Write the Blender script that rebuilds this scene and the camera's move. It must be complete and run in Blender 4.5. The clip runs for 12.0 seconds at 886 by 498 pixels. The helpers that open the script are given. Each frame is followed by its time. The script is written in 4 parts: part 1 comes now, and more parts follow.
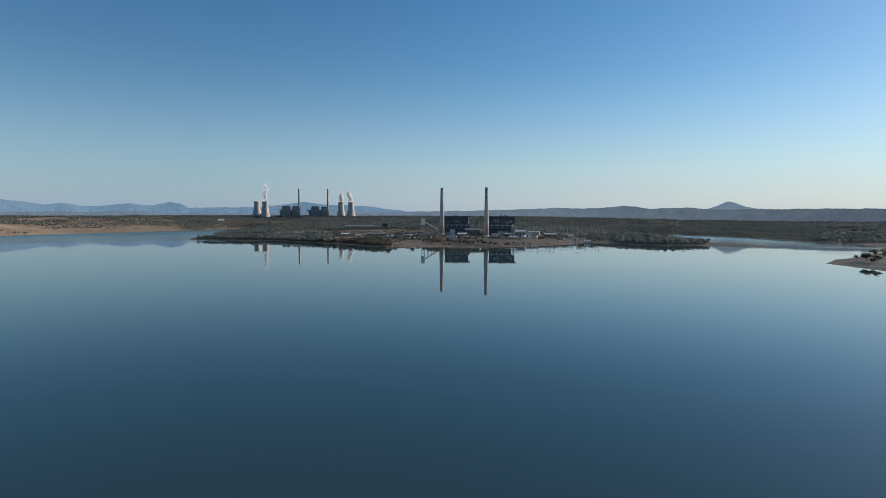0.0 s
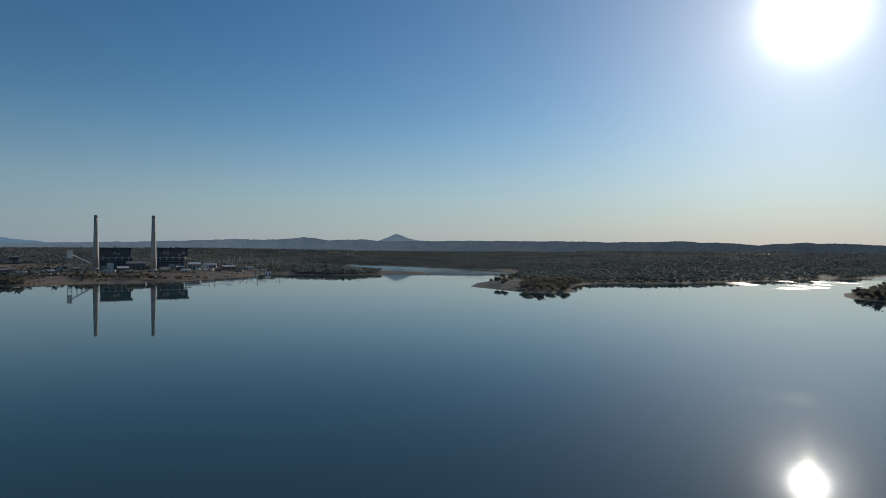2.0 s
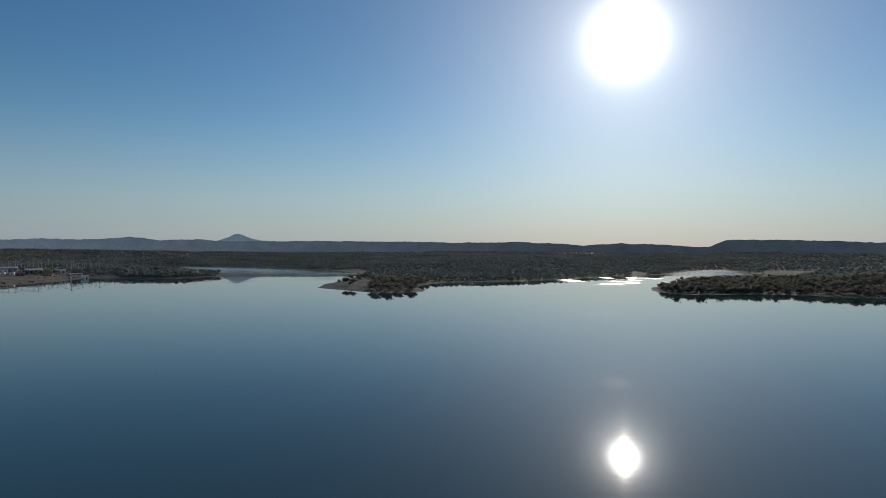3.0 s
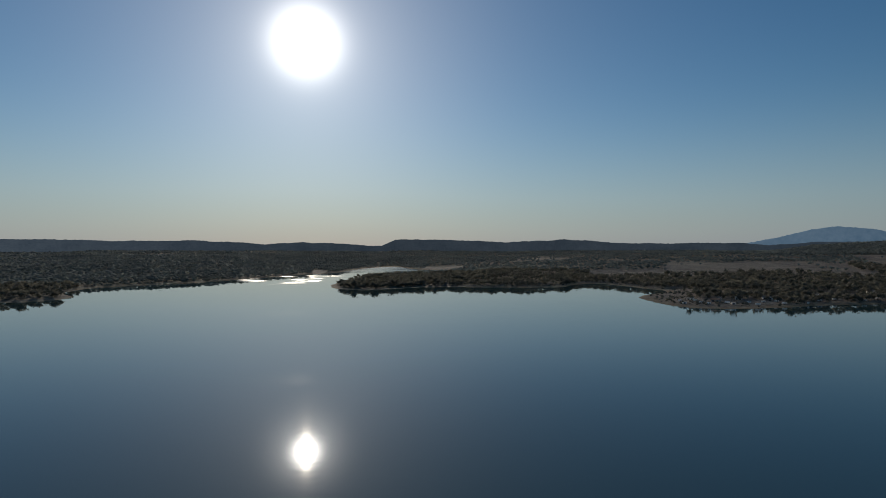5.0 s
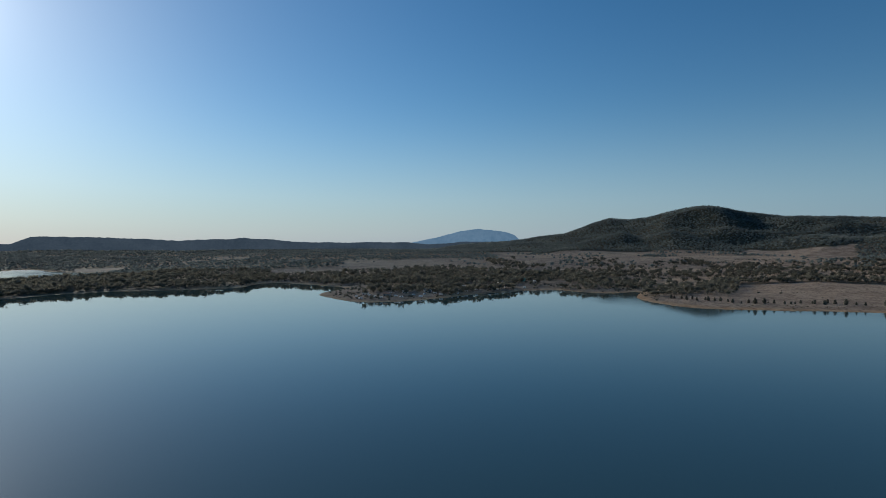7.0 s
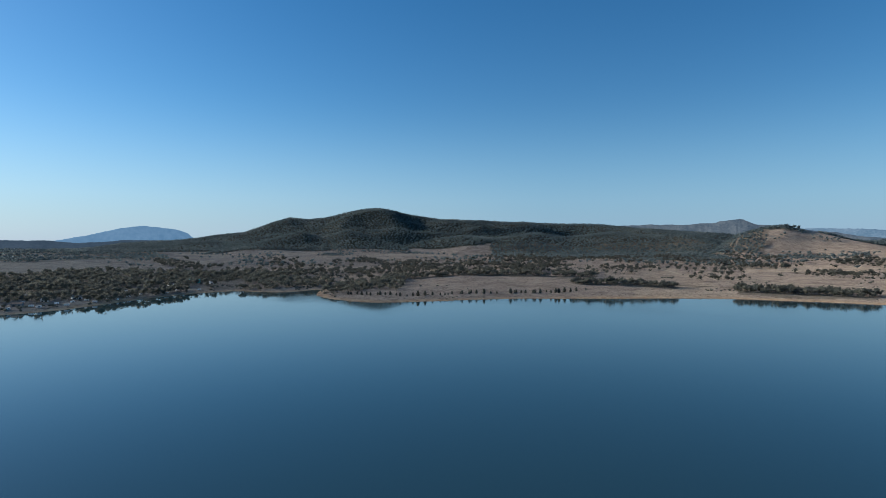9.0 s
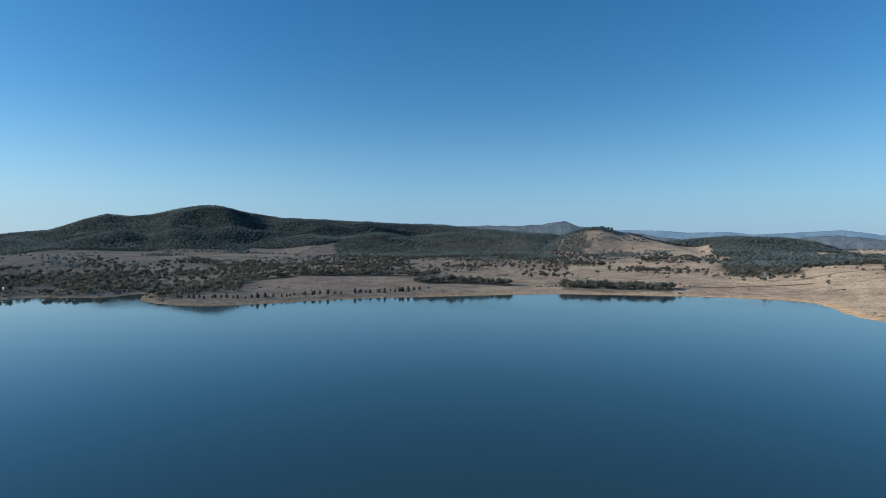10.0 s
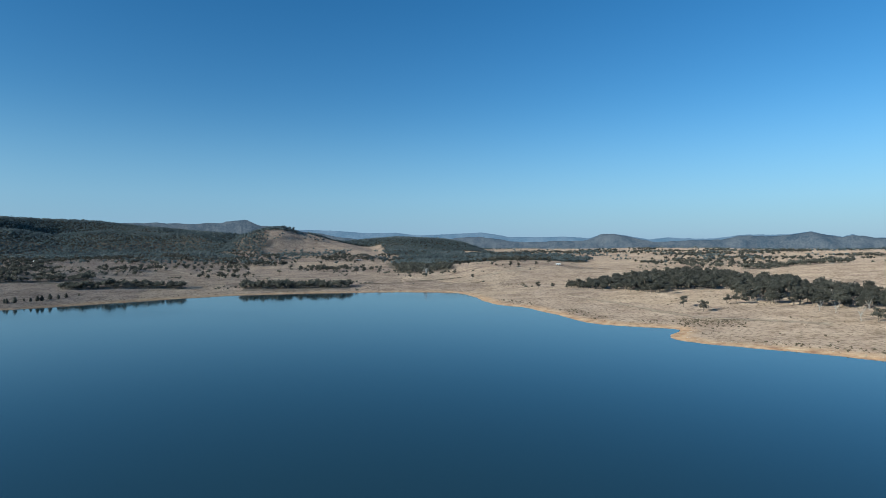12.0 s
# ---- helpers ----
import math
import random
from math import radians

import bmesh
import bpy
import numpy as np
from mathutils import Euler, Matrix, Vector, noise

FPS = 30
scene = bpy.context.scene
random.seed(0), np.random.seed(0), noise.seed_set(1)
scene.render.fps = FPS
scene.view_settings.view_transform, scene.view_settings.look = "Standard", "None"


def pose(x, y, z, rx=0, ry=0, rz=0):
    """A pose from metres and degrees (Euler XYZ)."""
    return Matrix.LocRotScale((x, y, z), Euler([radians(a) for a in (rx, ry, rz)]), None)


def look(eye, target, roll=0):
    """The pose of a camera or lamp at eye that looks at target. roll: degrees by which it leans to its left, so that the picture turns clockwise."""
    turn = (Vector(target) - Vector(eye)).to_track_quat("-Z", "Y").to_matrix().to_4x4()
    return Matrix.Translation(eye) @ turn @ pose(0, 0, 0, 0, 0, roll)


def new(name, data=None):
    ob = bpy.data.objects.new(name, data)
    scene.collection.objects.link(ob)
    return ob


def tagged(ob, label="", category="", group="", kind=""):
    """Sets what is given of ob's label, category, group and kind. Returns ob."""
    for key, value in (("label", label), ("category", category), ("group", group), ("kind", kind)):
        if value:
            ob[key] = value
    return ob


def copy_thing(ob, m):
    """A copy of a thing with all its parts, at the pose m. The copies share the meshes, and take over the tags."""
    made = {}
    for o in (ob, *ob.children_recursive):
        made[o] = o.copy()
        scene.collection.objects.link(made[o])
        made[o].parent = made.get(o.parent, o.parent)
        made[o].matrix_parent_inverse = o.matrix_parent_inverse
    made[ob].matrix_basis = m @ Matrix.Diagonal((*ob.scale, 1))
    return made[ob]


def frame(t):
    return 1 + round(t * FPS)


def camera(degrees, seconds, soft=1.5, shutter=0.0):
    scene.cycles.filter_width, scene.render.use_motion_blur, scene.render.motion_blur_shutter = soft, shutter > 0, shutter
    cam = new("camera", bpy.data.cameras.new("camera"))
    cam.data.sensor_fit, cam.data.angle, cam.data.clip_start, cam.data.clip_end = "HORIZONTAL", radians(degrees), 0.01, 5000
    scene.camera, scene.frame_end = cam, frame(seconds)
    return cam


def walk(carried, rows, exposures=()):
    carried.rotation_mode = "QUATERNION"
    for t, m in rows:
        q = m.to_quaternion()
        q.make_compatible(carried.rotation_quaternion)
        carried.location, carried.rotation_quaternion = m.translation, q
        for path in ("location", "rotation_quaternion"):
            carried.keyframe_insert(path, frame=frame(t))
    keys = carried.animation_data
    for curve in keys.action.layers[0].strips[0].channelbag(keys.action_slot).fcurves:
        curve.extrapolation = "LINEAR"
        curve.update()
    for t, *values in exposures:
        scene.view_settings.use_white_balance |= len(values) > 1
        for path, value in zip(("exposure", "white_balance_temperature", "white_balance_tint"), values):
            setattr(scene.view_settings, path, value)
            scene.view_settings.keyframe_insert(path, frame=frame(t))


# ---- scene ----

cam = camera(74.75, 12.0, soft=0.8)
EYE = 85.0      # metres over the lake
walk(cam, [(t, pose(0, 0, EYE, 90 + pitch, -roll, -yaw)) for t, yaw, pitch, roll in (
    (0.0, 0.00, -3.36, 0.27), (0.5, 7.80, -1.98, 0.24), (1.0, 15.49, -1.08, 0.24), (1.5, 23.12, -0.51, 0.22),
    (2.0, 30.79, -0.15, 0.19), (2.5, 37.98, -0.09, 0.15), (3.0, 45.70, -0.08, 0.11), (3.6, 54.9, -0.10, 0.08),
    (4.3, 65.7, -0.13, 0.06), (5.0, 76.38, -0.15, 0.05), (5.5, 84.12, -0.15, 0.06), (6.0, 91.77, -0.17, 0.06),
    (6.5, 99.42, -0.21, 0.06), (7.0, 107.11, -0.23, 0.06), (7.7, 117.9, -0.25, 0.05), (8.4, 128.6, -0.27, 0.04),
    (9.0, 137.89, -0.29, 0.04), (9.5, 145.48, -0.31, 0.04), (10.0, 153.17, -0.31, 0.04), (10.5, 160.80, -0.32, 0.05),
    (11.0, 168.45, -0.32, 0.05), (11.5, 176.16, -0.33, 0.05), (12.0, 183.87, -0.33, 0.05))],
    exposures=[(0.0, 0.40, 6500, 10), (1.0, 0.2, 6500, 10), (2.0, -0.16, 6500, 10), (2.5, -0.2, 6500, 10), (3.2, -0.25, 6500, 10),
               (4.8, -0.55, 6600, 10), (5.5, -0.62, 6550, 9), (6.0, -0.60, 6450, 9), (6.5, -0.34, 6350, 8), (7.2, 0.12, 6050, 7), (8.8, 0.42, 5650, 6),
               (9.5, 0.47, 5600, 5), (10.5, 0.50, 5500, 3), (12.0, 0.4, 5350, 1)])

# ---- light: a low winter sun over the water, clear sky ----
SUN_BEARING, SUN_HEIGHT = 63.1, 19.0


def toward(bearing, height=0.0):
    """The unit vector to a bearing (clockwise from +y) and a height, in degrees."""
    b, h = radians(bearing), radians(height)
    return Vector((math.sin(b) * math.cos(h), math.cos(b) * math.cos(h), math.sin(h)))


SUN_WAY = toward(SUN_BEARING, SUN_HEIGHT)
world = bpy.data.worlds.new("sky")
scene.world = world
world.use_nodes = True
wn, wl = world.node_tree.nodes, world.node_tree.links
wn.clear()
sky = wn.new("ShaderNodeTexSky")
sky.sky_type, sky.sun_disc = "NISHITA", False
sky.sun_elevation, sky.sun_rotation = radians(SUN_HEIGHT), radians(SUN_BEARING)
sky.altitude, sky.air_density, sky.dust_density, sky.ozone_density = 200.0, 1.0, 0.1, 2.1
sky_out = wn.new("ShaderNodeBackground")
sky_out.inputs["Strength"].default_value = 0.080
richer = wn.new("ShaderNodeHueSaturation")
richer.inputs["Saturation"].default_value = 1.3
wl.new(sky.outputs[0], richer.inputs["Color"])
# pale dust low over the horizon
where, rise, lift, veil = wn.new("ShaderNodeTexCoord"), wn.new("ShaderNodeSeparateXYZ"), wn.new("ShaderNodeMapRange"), wn.new("ShaderNodeMix")
wl.new(where.outputs["Generated"], rise.inputs[0])
wl.new(rise.outputs["Z"], lift.inputs[0])
lift.interpolation_type = "SMOOTHERSTEP"
lift.inputs["From Min"].default_value, lift.inputs["From Max"].default_value = -0.12, 0.27
lift.inputs["To Min"].default_value, lift.inputs["To Max"].default_value = 1.0, 0.0
veil.data_type = "RGBA"
wl.new(lift.outputs[0], veil.inputs[0])
wl.new(richer.outputs[0], veil.inputs[6])
wl.new(veil.outputs[2], sky_out.inputs["Color"])
# the bright air round the sun's disc
place = wn.new("ShaderNodeTexCoord")
near = wn.new("ShaderNodeVectorMath")
near.operation = "DOT_PRODUCT"
near.inputs[1].default_value = SUN_WAY
wl.new(place.outputs["Generated"], near.inputs[0])
# the dust is paler towards the sun and bluer away from it
swing, dust = wn.new("ShaderNodeMapRange"), wn.new("ShaderNodeMix")
swing.inputs["From Min"].default_value, swing.inputs["From Max"].default_value = 0.1, 0.75
wl.new(near.outputs["Value"], swing.inputs[0])
dust.data_type = "RGBA"
wl.new(swing.outputs[0], dust.inputs[0])
dust.inputs[6].default_value, dust.inputs[7].default_value = (2.25, 3.6, 5.4, 1), (3.8, 4.8, 6.15, 1)
wl.new(dust.outputs[2], veil.inputs[7])
total = None
for power, gain in ((6000.0, 18.0), (1000.0, 2.6), (200.0, 0.36), (36.0, 0.22), (7.0, 0.09)):
    lobe = wn.new("ShaderNodeMath")
    lobe.operation = "POWER"
    floor_at = wn.new("ShaderNodeMath")
    floor_at.operation = "MAXIMUM"
    wl.new(near.outputs["Value"], floor_at.inputs[0])
    floor_at.inputs[1].default_value = 0.0
    wl.new(floor_at.outputs[0], lobe.inputs[0])
    lobe.inputs[1].default_value = power
    amount = wn.new("ShaderNodeMath")
    amount.operation = "MULTIPLY"
    wl.new(lobe.outputs[0], amount.inputs[0])
    amount.inputs[1].default_value = gain
    if total is None:
        total = amount
    else:
        both = wn.new("ShaderNodeMath")
        wl.new(total.outputs[0], both.inputs[0])
        wl.new(amount.outputs[0], both.inputs[1])
        total = both
glow = wn.new("ShaderNodeBackground")
glow.inputs["Color"].default_value = (1.0, 0.96, 0.9, 1)
wl.new(total.outputs[0], glow.inputs["Strength"])
joined = wn.new("ShaderNodeAddShader")
world_out = wn.new("ShaderNodeOutputWorld")
wl.new(sky_out.outputs[0], joined.inputs[0])
wl.new(glow.outputs[0], joined.inputs[1])
wl.new(joined.outputs[0], world_out.inputs["Surface"])

sun = new("sun", bpy.data.lights.new("sun", "SUN"))
sun.data.energy, sun.data.angle, sun.data.color = 4.8, radians(0.53), (1.0, 0.87, 0.70)
sun.matrix_world = look((0, 0, 0), -SUN_WAY)

# ---- materials ----


def material(name, colours, scale=1.0, rough=0.85, metal=0.0, bump=0.0, spread=0.0, fine=8.0, coords="Object"):
    """Noise at two scales between the colours, an optional spread of brightness by object, and a bump of its own."""
    m = bpy.data.materials.new(name)
    m.use_nodes = True
    n, l = m.node_tree.nodes, m.node_tree.links
    b = n["Principled BSDF"]
    b.inputs["Roughness"].default_value, b.inputs["Metallic"].default_value = rough, metal
    b.inputs["Specular IOR Level"].default_value = 0.25
    at = n.new("ShaderNodeTexCoord")
    big, small = n.new("ShaderNodeTexNoise"), n.new("ShaderNodeTexNoise")
    for tex, s in ((big, scale), (small, scale * fine)):
        tex.inputs["Scale"].default_value, tex.inputs["Detail"].default_value = s, 5.0
        l.new(at.outputs[coords], tex.inputs["Vector"])
    mix = n.new("ShaderNodeMix")
    mix.inputs[0].default_value = 0.45
    l.new(big.outputs[0], mix.inputs[2]), l.new(small.outputs[0], mix.inputs[3])
    ramp = n.new("ShaderNodeValToRGB")
    while len(ramp.color_ramp.elements) < len(colours):
        ramp.color_ramp.elements.new(0.5)
    for i, c in enumerate(colours):
        e = ramp.color_ramp.elements[i]
        e.position, e.color = 0.36 + 0.28 * i / max(1, len(colours) - 1), (*c, 1)
    l.new(mix.outputs[0], ramp.inputs[0])
    out = ramp.outputs[0]
    if spread:
        who = n.new("ShaderNodeObjectInfo")
        isl = n.new("ShaderNodeNewGeometry")
        add = n.new("ShaderNodeMath")
        l.new(who.outputs["Random"], add.inputs[0]), l.new(isl.outputs["Random Per Island"], add.inputs[1])
        span = n.new("ShaderNodeMapRange")
        span.inputs["From Max"].default_value = 2.0
        span.inputs["To Min"].default_value, span.inputs["To Max"].default_value = 1 - spread, 1 + spread
        l.new(add.outputs[0], span.inputs[0])
        tone = n.new("ShaderNodeHueSaturation")
        l.new(span.outputs[0], tone.inputs["Value"]), l.new(out, tone.inputs["Color"])
        out = tone.outputs[0]
    l.new(out, b.inputs["Base Color"])
    if bump:
        bp = n.new("ShaderNodeBump")
        bp.inputs["Strength"].default_value, bp.inputs["Distance"].default_value = 0.6, bump
        l.new(small.outputs[0], bp.inputs["Height"]), l.new(bp.outputs[0], b.inputs["Normal"])
    return m


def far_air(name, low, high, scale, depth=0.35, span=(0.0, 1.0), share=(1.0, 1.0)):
    """A far range with haze painted in: softly mottled colour and a glow for the air's light, weaker from west to east.
    """
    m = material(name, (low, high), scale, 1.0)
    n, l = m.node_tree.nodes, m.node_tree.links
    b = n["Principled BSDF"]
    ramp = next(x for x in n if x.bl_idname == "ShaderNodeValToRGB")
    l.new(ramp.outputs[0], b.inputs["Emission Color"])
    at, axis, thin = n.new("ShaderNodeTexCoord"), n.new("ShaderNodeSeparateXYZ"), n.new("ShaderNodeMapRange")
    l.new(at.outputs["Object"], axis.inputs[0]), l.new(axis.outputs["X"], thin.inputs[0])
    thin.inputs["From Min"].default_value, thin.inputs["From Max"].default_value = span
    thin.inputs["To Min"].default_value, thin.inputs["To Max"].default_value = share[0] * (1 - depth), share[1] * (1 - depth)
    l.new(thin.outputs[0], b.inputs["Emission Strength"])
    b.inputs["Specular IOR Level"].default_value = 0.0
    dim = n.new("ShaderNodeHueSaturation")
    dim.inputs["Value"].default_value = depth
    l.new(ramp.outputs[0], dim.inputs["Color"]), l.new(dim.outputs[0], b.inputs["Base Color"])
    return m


def ground_material():
    """Dry winter grass, bare lake-edge clay close to the water line, darker litter under the woods."""
    m = bpy.data.materials.new("dry_ground")
    m.use_nodes = True
    n, l = m.node_tree.nodes, m.node_tree.links
    b = n["Principled BSDF"]
    b.inputs["Roughness"].default_value, b.inputs["Specular IOR Level"].default_value = 0.95, 0.1
    b.inputs["Diffuse Roughness"].default_value = 1.0
    at = n.new("ShaderNodeTexCoord")

    def tex(scale, stretch=None):
        t = n.new("ShaderNodeTexNoise")
        t.inputs["Scale"].default_value, t.inputs["Detail"].default_value, t.inputs["Roughness"].default_value = scale, 8.0, 0.68
        l.new(at.outputs["Object"], t.inputs["Vector"])
        return t.outputs[0]

    def ramp(fac, stops):
        r = n.new("ShaderNodeValToRGB")
        while len(r.color_ramp.elements) < len(stops):
            r.color_ramp.elements.new(0.5)
        for e, (p, c) in zip(r.color_ramp.elements, stops):
            e.position, e.color = p, (*c, 1)
        l.new(fac, r.inputs[0])
        return r.outputs[0]

    def mix(fac, a, c):
        x = n.new("ShaderNodeMix")
        x.data_type = "RGBA"
        l.new(fac, x.inputs[0]), l.new(a, x.inputs[6]), l.new(c, x.inputs[7])
        return x.outputs[2]

    def calc(op, a, c):
        x = n.new("ShaderNodeMath")
        x.operation, x.use_clamp = op, True
        l.new(a, x.inputs[0])
        if isinstance(c, float):
            x.inputs[1].default_value = c
        else:
            l.new(c, x.inputs[1])
        return x.outputs[0]

    broad, mid, grit = tex(0.006), tex(0.03), tex(0.22)
    grass = ramp(mid, ((0.36, (0.165, 0.122, 0.094)), (0.5, (0.345, 0.268, 0.205)), (0.63, (0.49, 0.39, 0.295))))
    tint = ramp(broad, ((0.40, (0.245, 0.185, 0.145)), (0.60, (0.45, 0.345, 0.245))))
    # paddocks, each grazed and coloured a little differently, and longer golden grass on the western rises
    bent, paddock, shift = n.new("ShaderNodeVectorMath"), n.new("ShaderNodeTexVoronoi"), n.new("ShaderNodeTexNoise")
    shift.inputs["Scale"].default_value = 0.01
    l.new(at.outputs["Object"], shift.inputs["Vector"])
    bent.operation = "MULTIPLY_ADD"
    l.new(shift.outputs["Color"], bent.inputs[0]), l.new(at.outputs["Object"], bent.inputs[2])
    bent.inputs[1].default_value = (90, 90, 0)
    paddock.inputs["Scale"].default_value = 0.0042
    l.new(bent.outputs[0], paddock.inputs["Vector"])
    grazed = ramp(paddock.outputs["Color"], ((0.2, (0.19, 0.138, 0.108)), (0.42, (0.38, 0.285, 0.21)), (0.58, (0.26, 0.19, 0.145)), (0.8, (0.50, 0.375, 0.25))))
    axis, west = n.new("ShaderNodeSeparateXYZ"), n.new("ShaderNodeMapRange")
    l.new(at.outputs["Object"], axis.inputs[0]), l.new(axis.outputs["X"], west.inputs[0])
    west.inputs["From Min"].default_value, west.inputs["From Max"].default_value = 150.0, -450.0
    west.inputs["To Max"].default_value = 0.4
    golden = ramp(broad, ((0.40, (0.31, 0.22, 0.135)), (0.60, (0.44, 0.315, 0.185))))
    tint = mix(west.outputs[0], mix(calc("ADD", broad, 0.25), tint, grazed), golden)
    half = n.new("ShaderNodeMix")
    half.data_type, half.inputs[0].default_value = "RGBA", 0.5
    l.new(grass, half.inputs[6]), l.new(tint, half.inputs[7])
    speck = ramp(grit, ((0.38, (0.36, 0.34, 0.30)), (0.52, (1.0, 1.0, 1.0))))
    dark = n.new("ShaderNodeMix")
    dark.data_type, dark.blend_type = "RGBA", "MULTIPLY"
    dark.inputs[0].default_value = 0.8
    l.new(half.outputs[2], dark.inputs[6]), l.new(speck, dark.inputs[7])
    clay = ramp(tex(0.09), ((0.35, (0.23, 0.132, 0.075)), (0.5, (0.43, 0.28, 0.160)), (0.65, (0.55, 0.415, 0.265))))
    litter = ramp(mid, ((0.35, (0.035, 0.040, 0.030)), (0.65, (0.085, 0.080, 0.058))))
    shore, wood = n.new("ShaderNodeAttribute"), n.new("ShaderNodeAttribute")
    shore.attribute_name, wood.attribute_name = "shore", "wood"
    edge = calc("ADD", shore.outputs["Fac"], 0.0)
    rough_edge = calc("MULTIPLY", edge, ramp(mid, ((0.3, (0.5, 0.5, 0.5)), (0.5, (1.0, 1.0, 1.0)))))
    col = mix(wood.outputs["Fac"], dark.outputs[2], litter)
    col = mix(rough_edge, col, clay)
    l.new(col, b.inputs["Base Color"])
    bp = n.new("ShaderNodeBump")
    bp.inputs["Strength"].default_value, bp.inputs["Distance"].default_value = 1.0, 2.6
    l.new(grit, bp.inputs["Height"]), l.new(bp.outputs[0], b.inputs["Normal"])
    return m


def water_material():
    m = bpy.data.materials.new("lake_water")
    m.use_nodes = True
    n, l = m.node_tree.nodes, m.node_tree.links
    b = n["Principled BSDF"]
    b.inputs["Base Color"].default_value = (0.021, 0.048, 0.056, 1)
    b.inputs["IOR"].default_value = 1.41
    at = n.new("ShaderNodeTexCoord")
    breeze = n.new("ShaderNodeTexNoise")
    breeze.inputs["Scale"].default_value, breeze.inputs["Detail"].default_value = 0.0035, 4.0
    l.new(at.outputs["Object"], breeze.inputs["Vector"])
    gloss = n.new("ShaderNodeMapRange")
    gloss.inputs["From Min"].default_value, gloss.inputs["From Max"].default_value = 0.52, 0.7
    gloss.inputs["To Min"].default_value, gloss.inputs["To Max"].default_value = 0.02, 0.07
    l.new(breeze.outputs[0], gloss.inputs[0])
    # the eastern arm lies open to the breeze
    parts, open_arm, both = n.new("ShaderNodeSeparateXYZ"), n.new("ShaderNodeMapRange"), n.new("ShaderNodeMath")
    l.new(at.outputs["Object"], parts.inputs[0]), l.new(parts.outputs["Y"], open_arm.inputs[0])
    open_arm.inputs["From Min"].default_value, open_arm.inputs["From Max"].default_value = -280.0, -700.0
    open_arm.inputs["To Min"].default_value, open_arm.inputs["To Max"].default_value = 0.0, 0.05
    l.new(gloss.outputs[0], both.inputs[0]), l.new(open_arm.outputs[0], both.inputs[1])
    # and so does the far water near the distant shores
    way_off, off_map, more = n.new("ShaderNodeVectorMath"), n.new("ShaderNodeMapRange"), n.new("ShaderNodeMath")
    way_off.operation = "LENGTH"
    l.new(at.outputs["Object"], way_off.inputs[0]), l.new(way_off.outputs["Value"], off_map.inputs[0])
    off_map.inputs["From Min"].default_value, off_map.inputs["From Max"].default_value = 1850.0, 2600.0
    off_map.inputs["To Max"].default_value = 0.20
    l.new(both.outputs[0], more.inputs[0]), l.new(off_map.outputs[0], more.inputs[1])
    both = more
    # a light breeze ruffles the channel mouth in streaks
    gap, ring, streak, cut, ruffle, whole = (n.new("ShaderNodeVectorMath"), n.new("ShaderNodeMapRange"), n.new("ShaderNodeTexNoise"),
                                             n.new("ShaderNodeMapRange"), n.new("ShaderNodeMath"), n.new("ShaderNodeMath"))
    gap.operation, ruffle.operation = "DISTANCE", "MULTIPLY"
    bx, by = math.sin(radians(60.5)) * 1640, math.cos(radians(60.5)) * 1640
    gap.inputs[1].default_value = (bx, by, 0)
    l.new(at.outputs["Object"], gap.inputs[0]), l.new(gap.outputs["Value"], ring.inputs[0])
    ring.inputs["From Min"].default_value, ring.inputs["From Max"].default_value = 330.0, 120.0
    streak.inputs["Scale"].default_value, streak.inputs["Detail"].default_value = 0.011, 3.0
    l.new(at.outputs["Object"], streak.inputs["Vector"]), l.new(streak.outputs[0], cut.inputs[0])
    cut.inputs["From Min"].default_value, cut.inputs["From Max"].default_value = 0.50, 0.62
    cut.inputs["To Max"].default_value = 0.24
    l.new(ring.outputs[0], ruffle.inputs[0]), l.new(cut.outputs[0], ruffle.inputs[1])
    l.new(both.outputs[0], whole.inputs[0]), l.new(ruffle.outputs[0], whole.inputs[1])
    l.new(whole.outputs[0], b.inputs["Roughness"])
    swell = n.new("ShaderNodeTexNoise")
    swell.inputs["Scale"].default_value, swell.inputs["Detail"].default_value = 0.25, 3.0
    l.new(at.outputs["Object"], swell.inputs["Vector"])
    bp = n.new("ShaderNodeBump")
    bp.inputs["Strength"].default_value, bp.inputs["Distance"].default_value = 0.05, 0.12
    l.new(swell.outputs[0], bp.inputs["Height"]), l.new(bp.outputs[0], b.inputs["Normal"])
    return m


GROUND, WATER = ground_material(), water_material()


def leafy(m, share):
    """Lets some of the light through, as leaves do."""
    n, l = m.node_tree.nodes, m.node_tree.links
    b, out = n["Principled BSDF"], n["Material Output"]
    through_leaf, both = n.new("ShaderNodeBsdfTranslucent"), n.new("ShaderNodeMixShader")
    both.inputs[0].default_value = share
    l.new(b.inputs["Base Color"].links[0].from_socket, through_leaf.inputs["Color"])
    l.new(b.outputs[0], both.inputs[1]), l.new(through_leaf.outputs[0], both.inputs[2])
    l.new(both.outputs[0], out.inputs["Surface"])
    return m


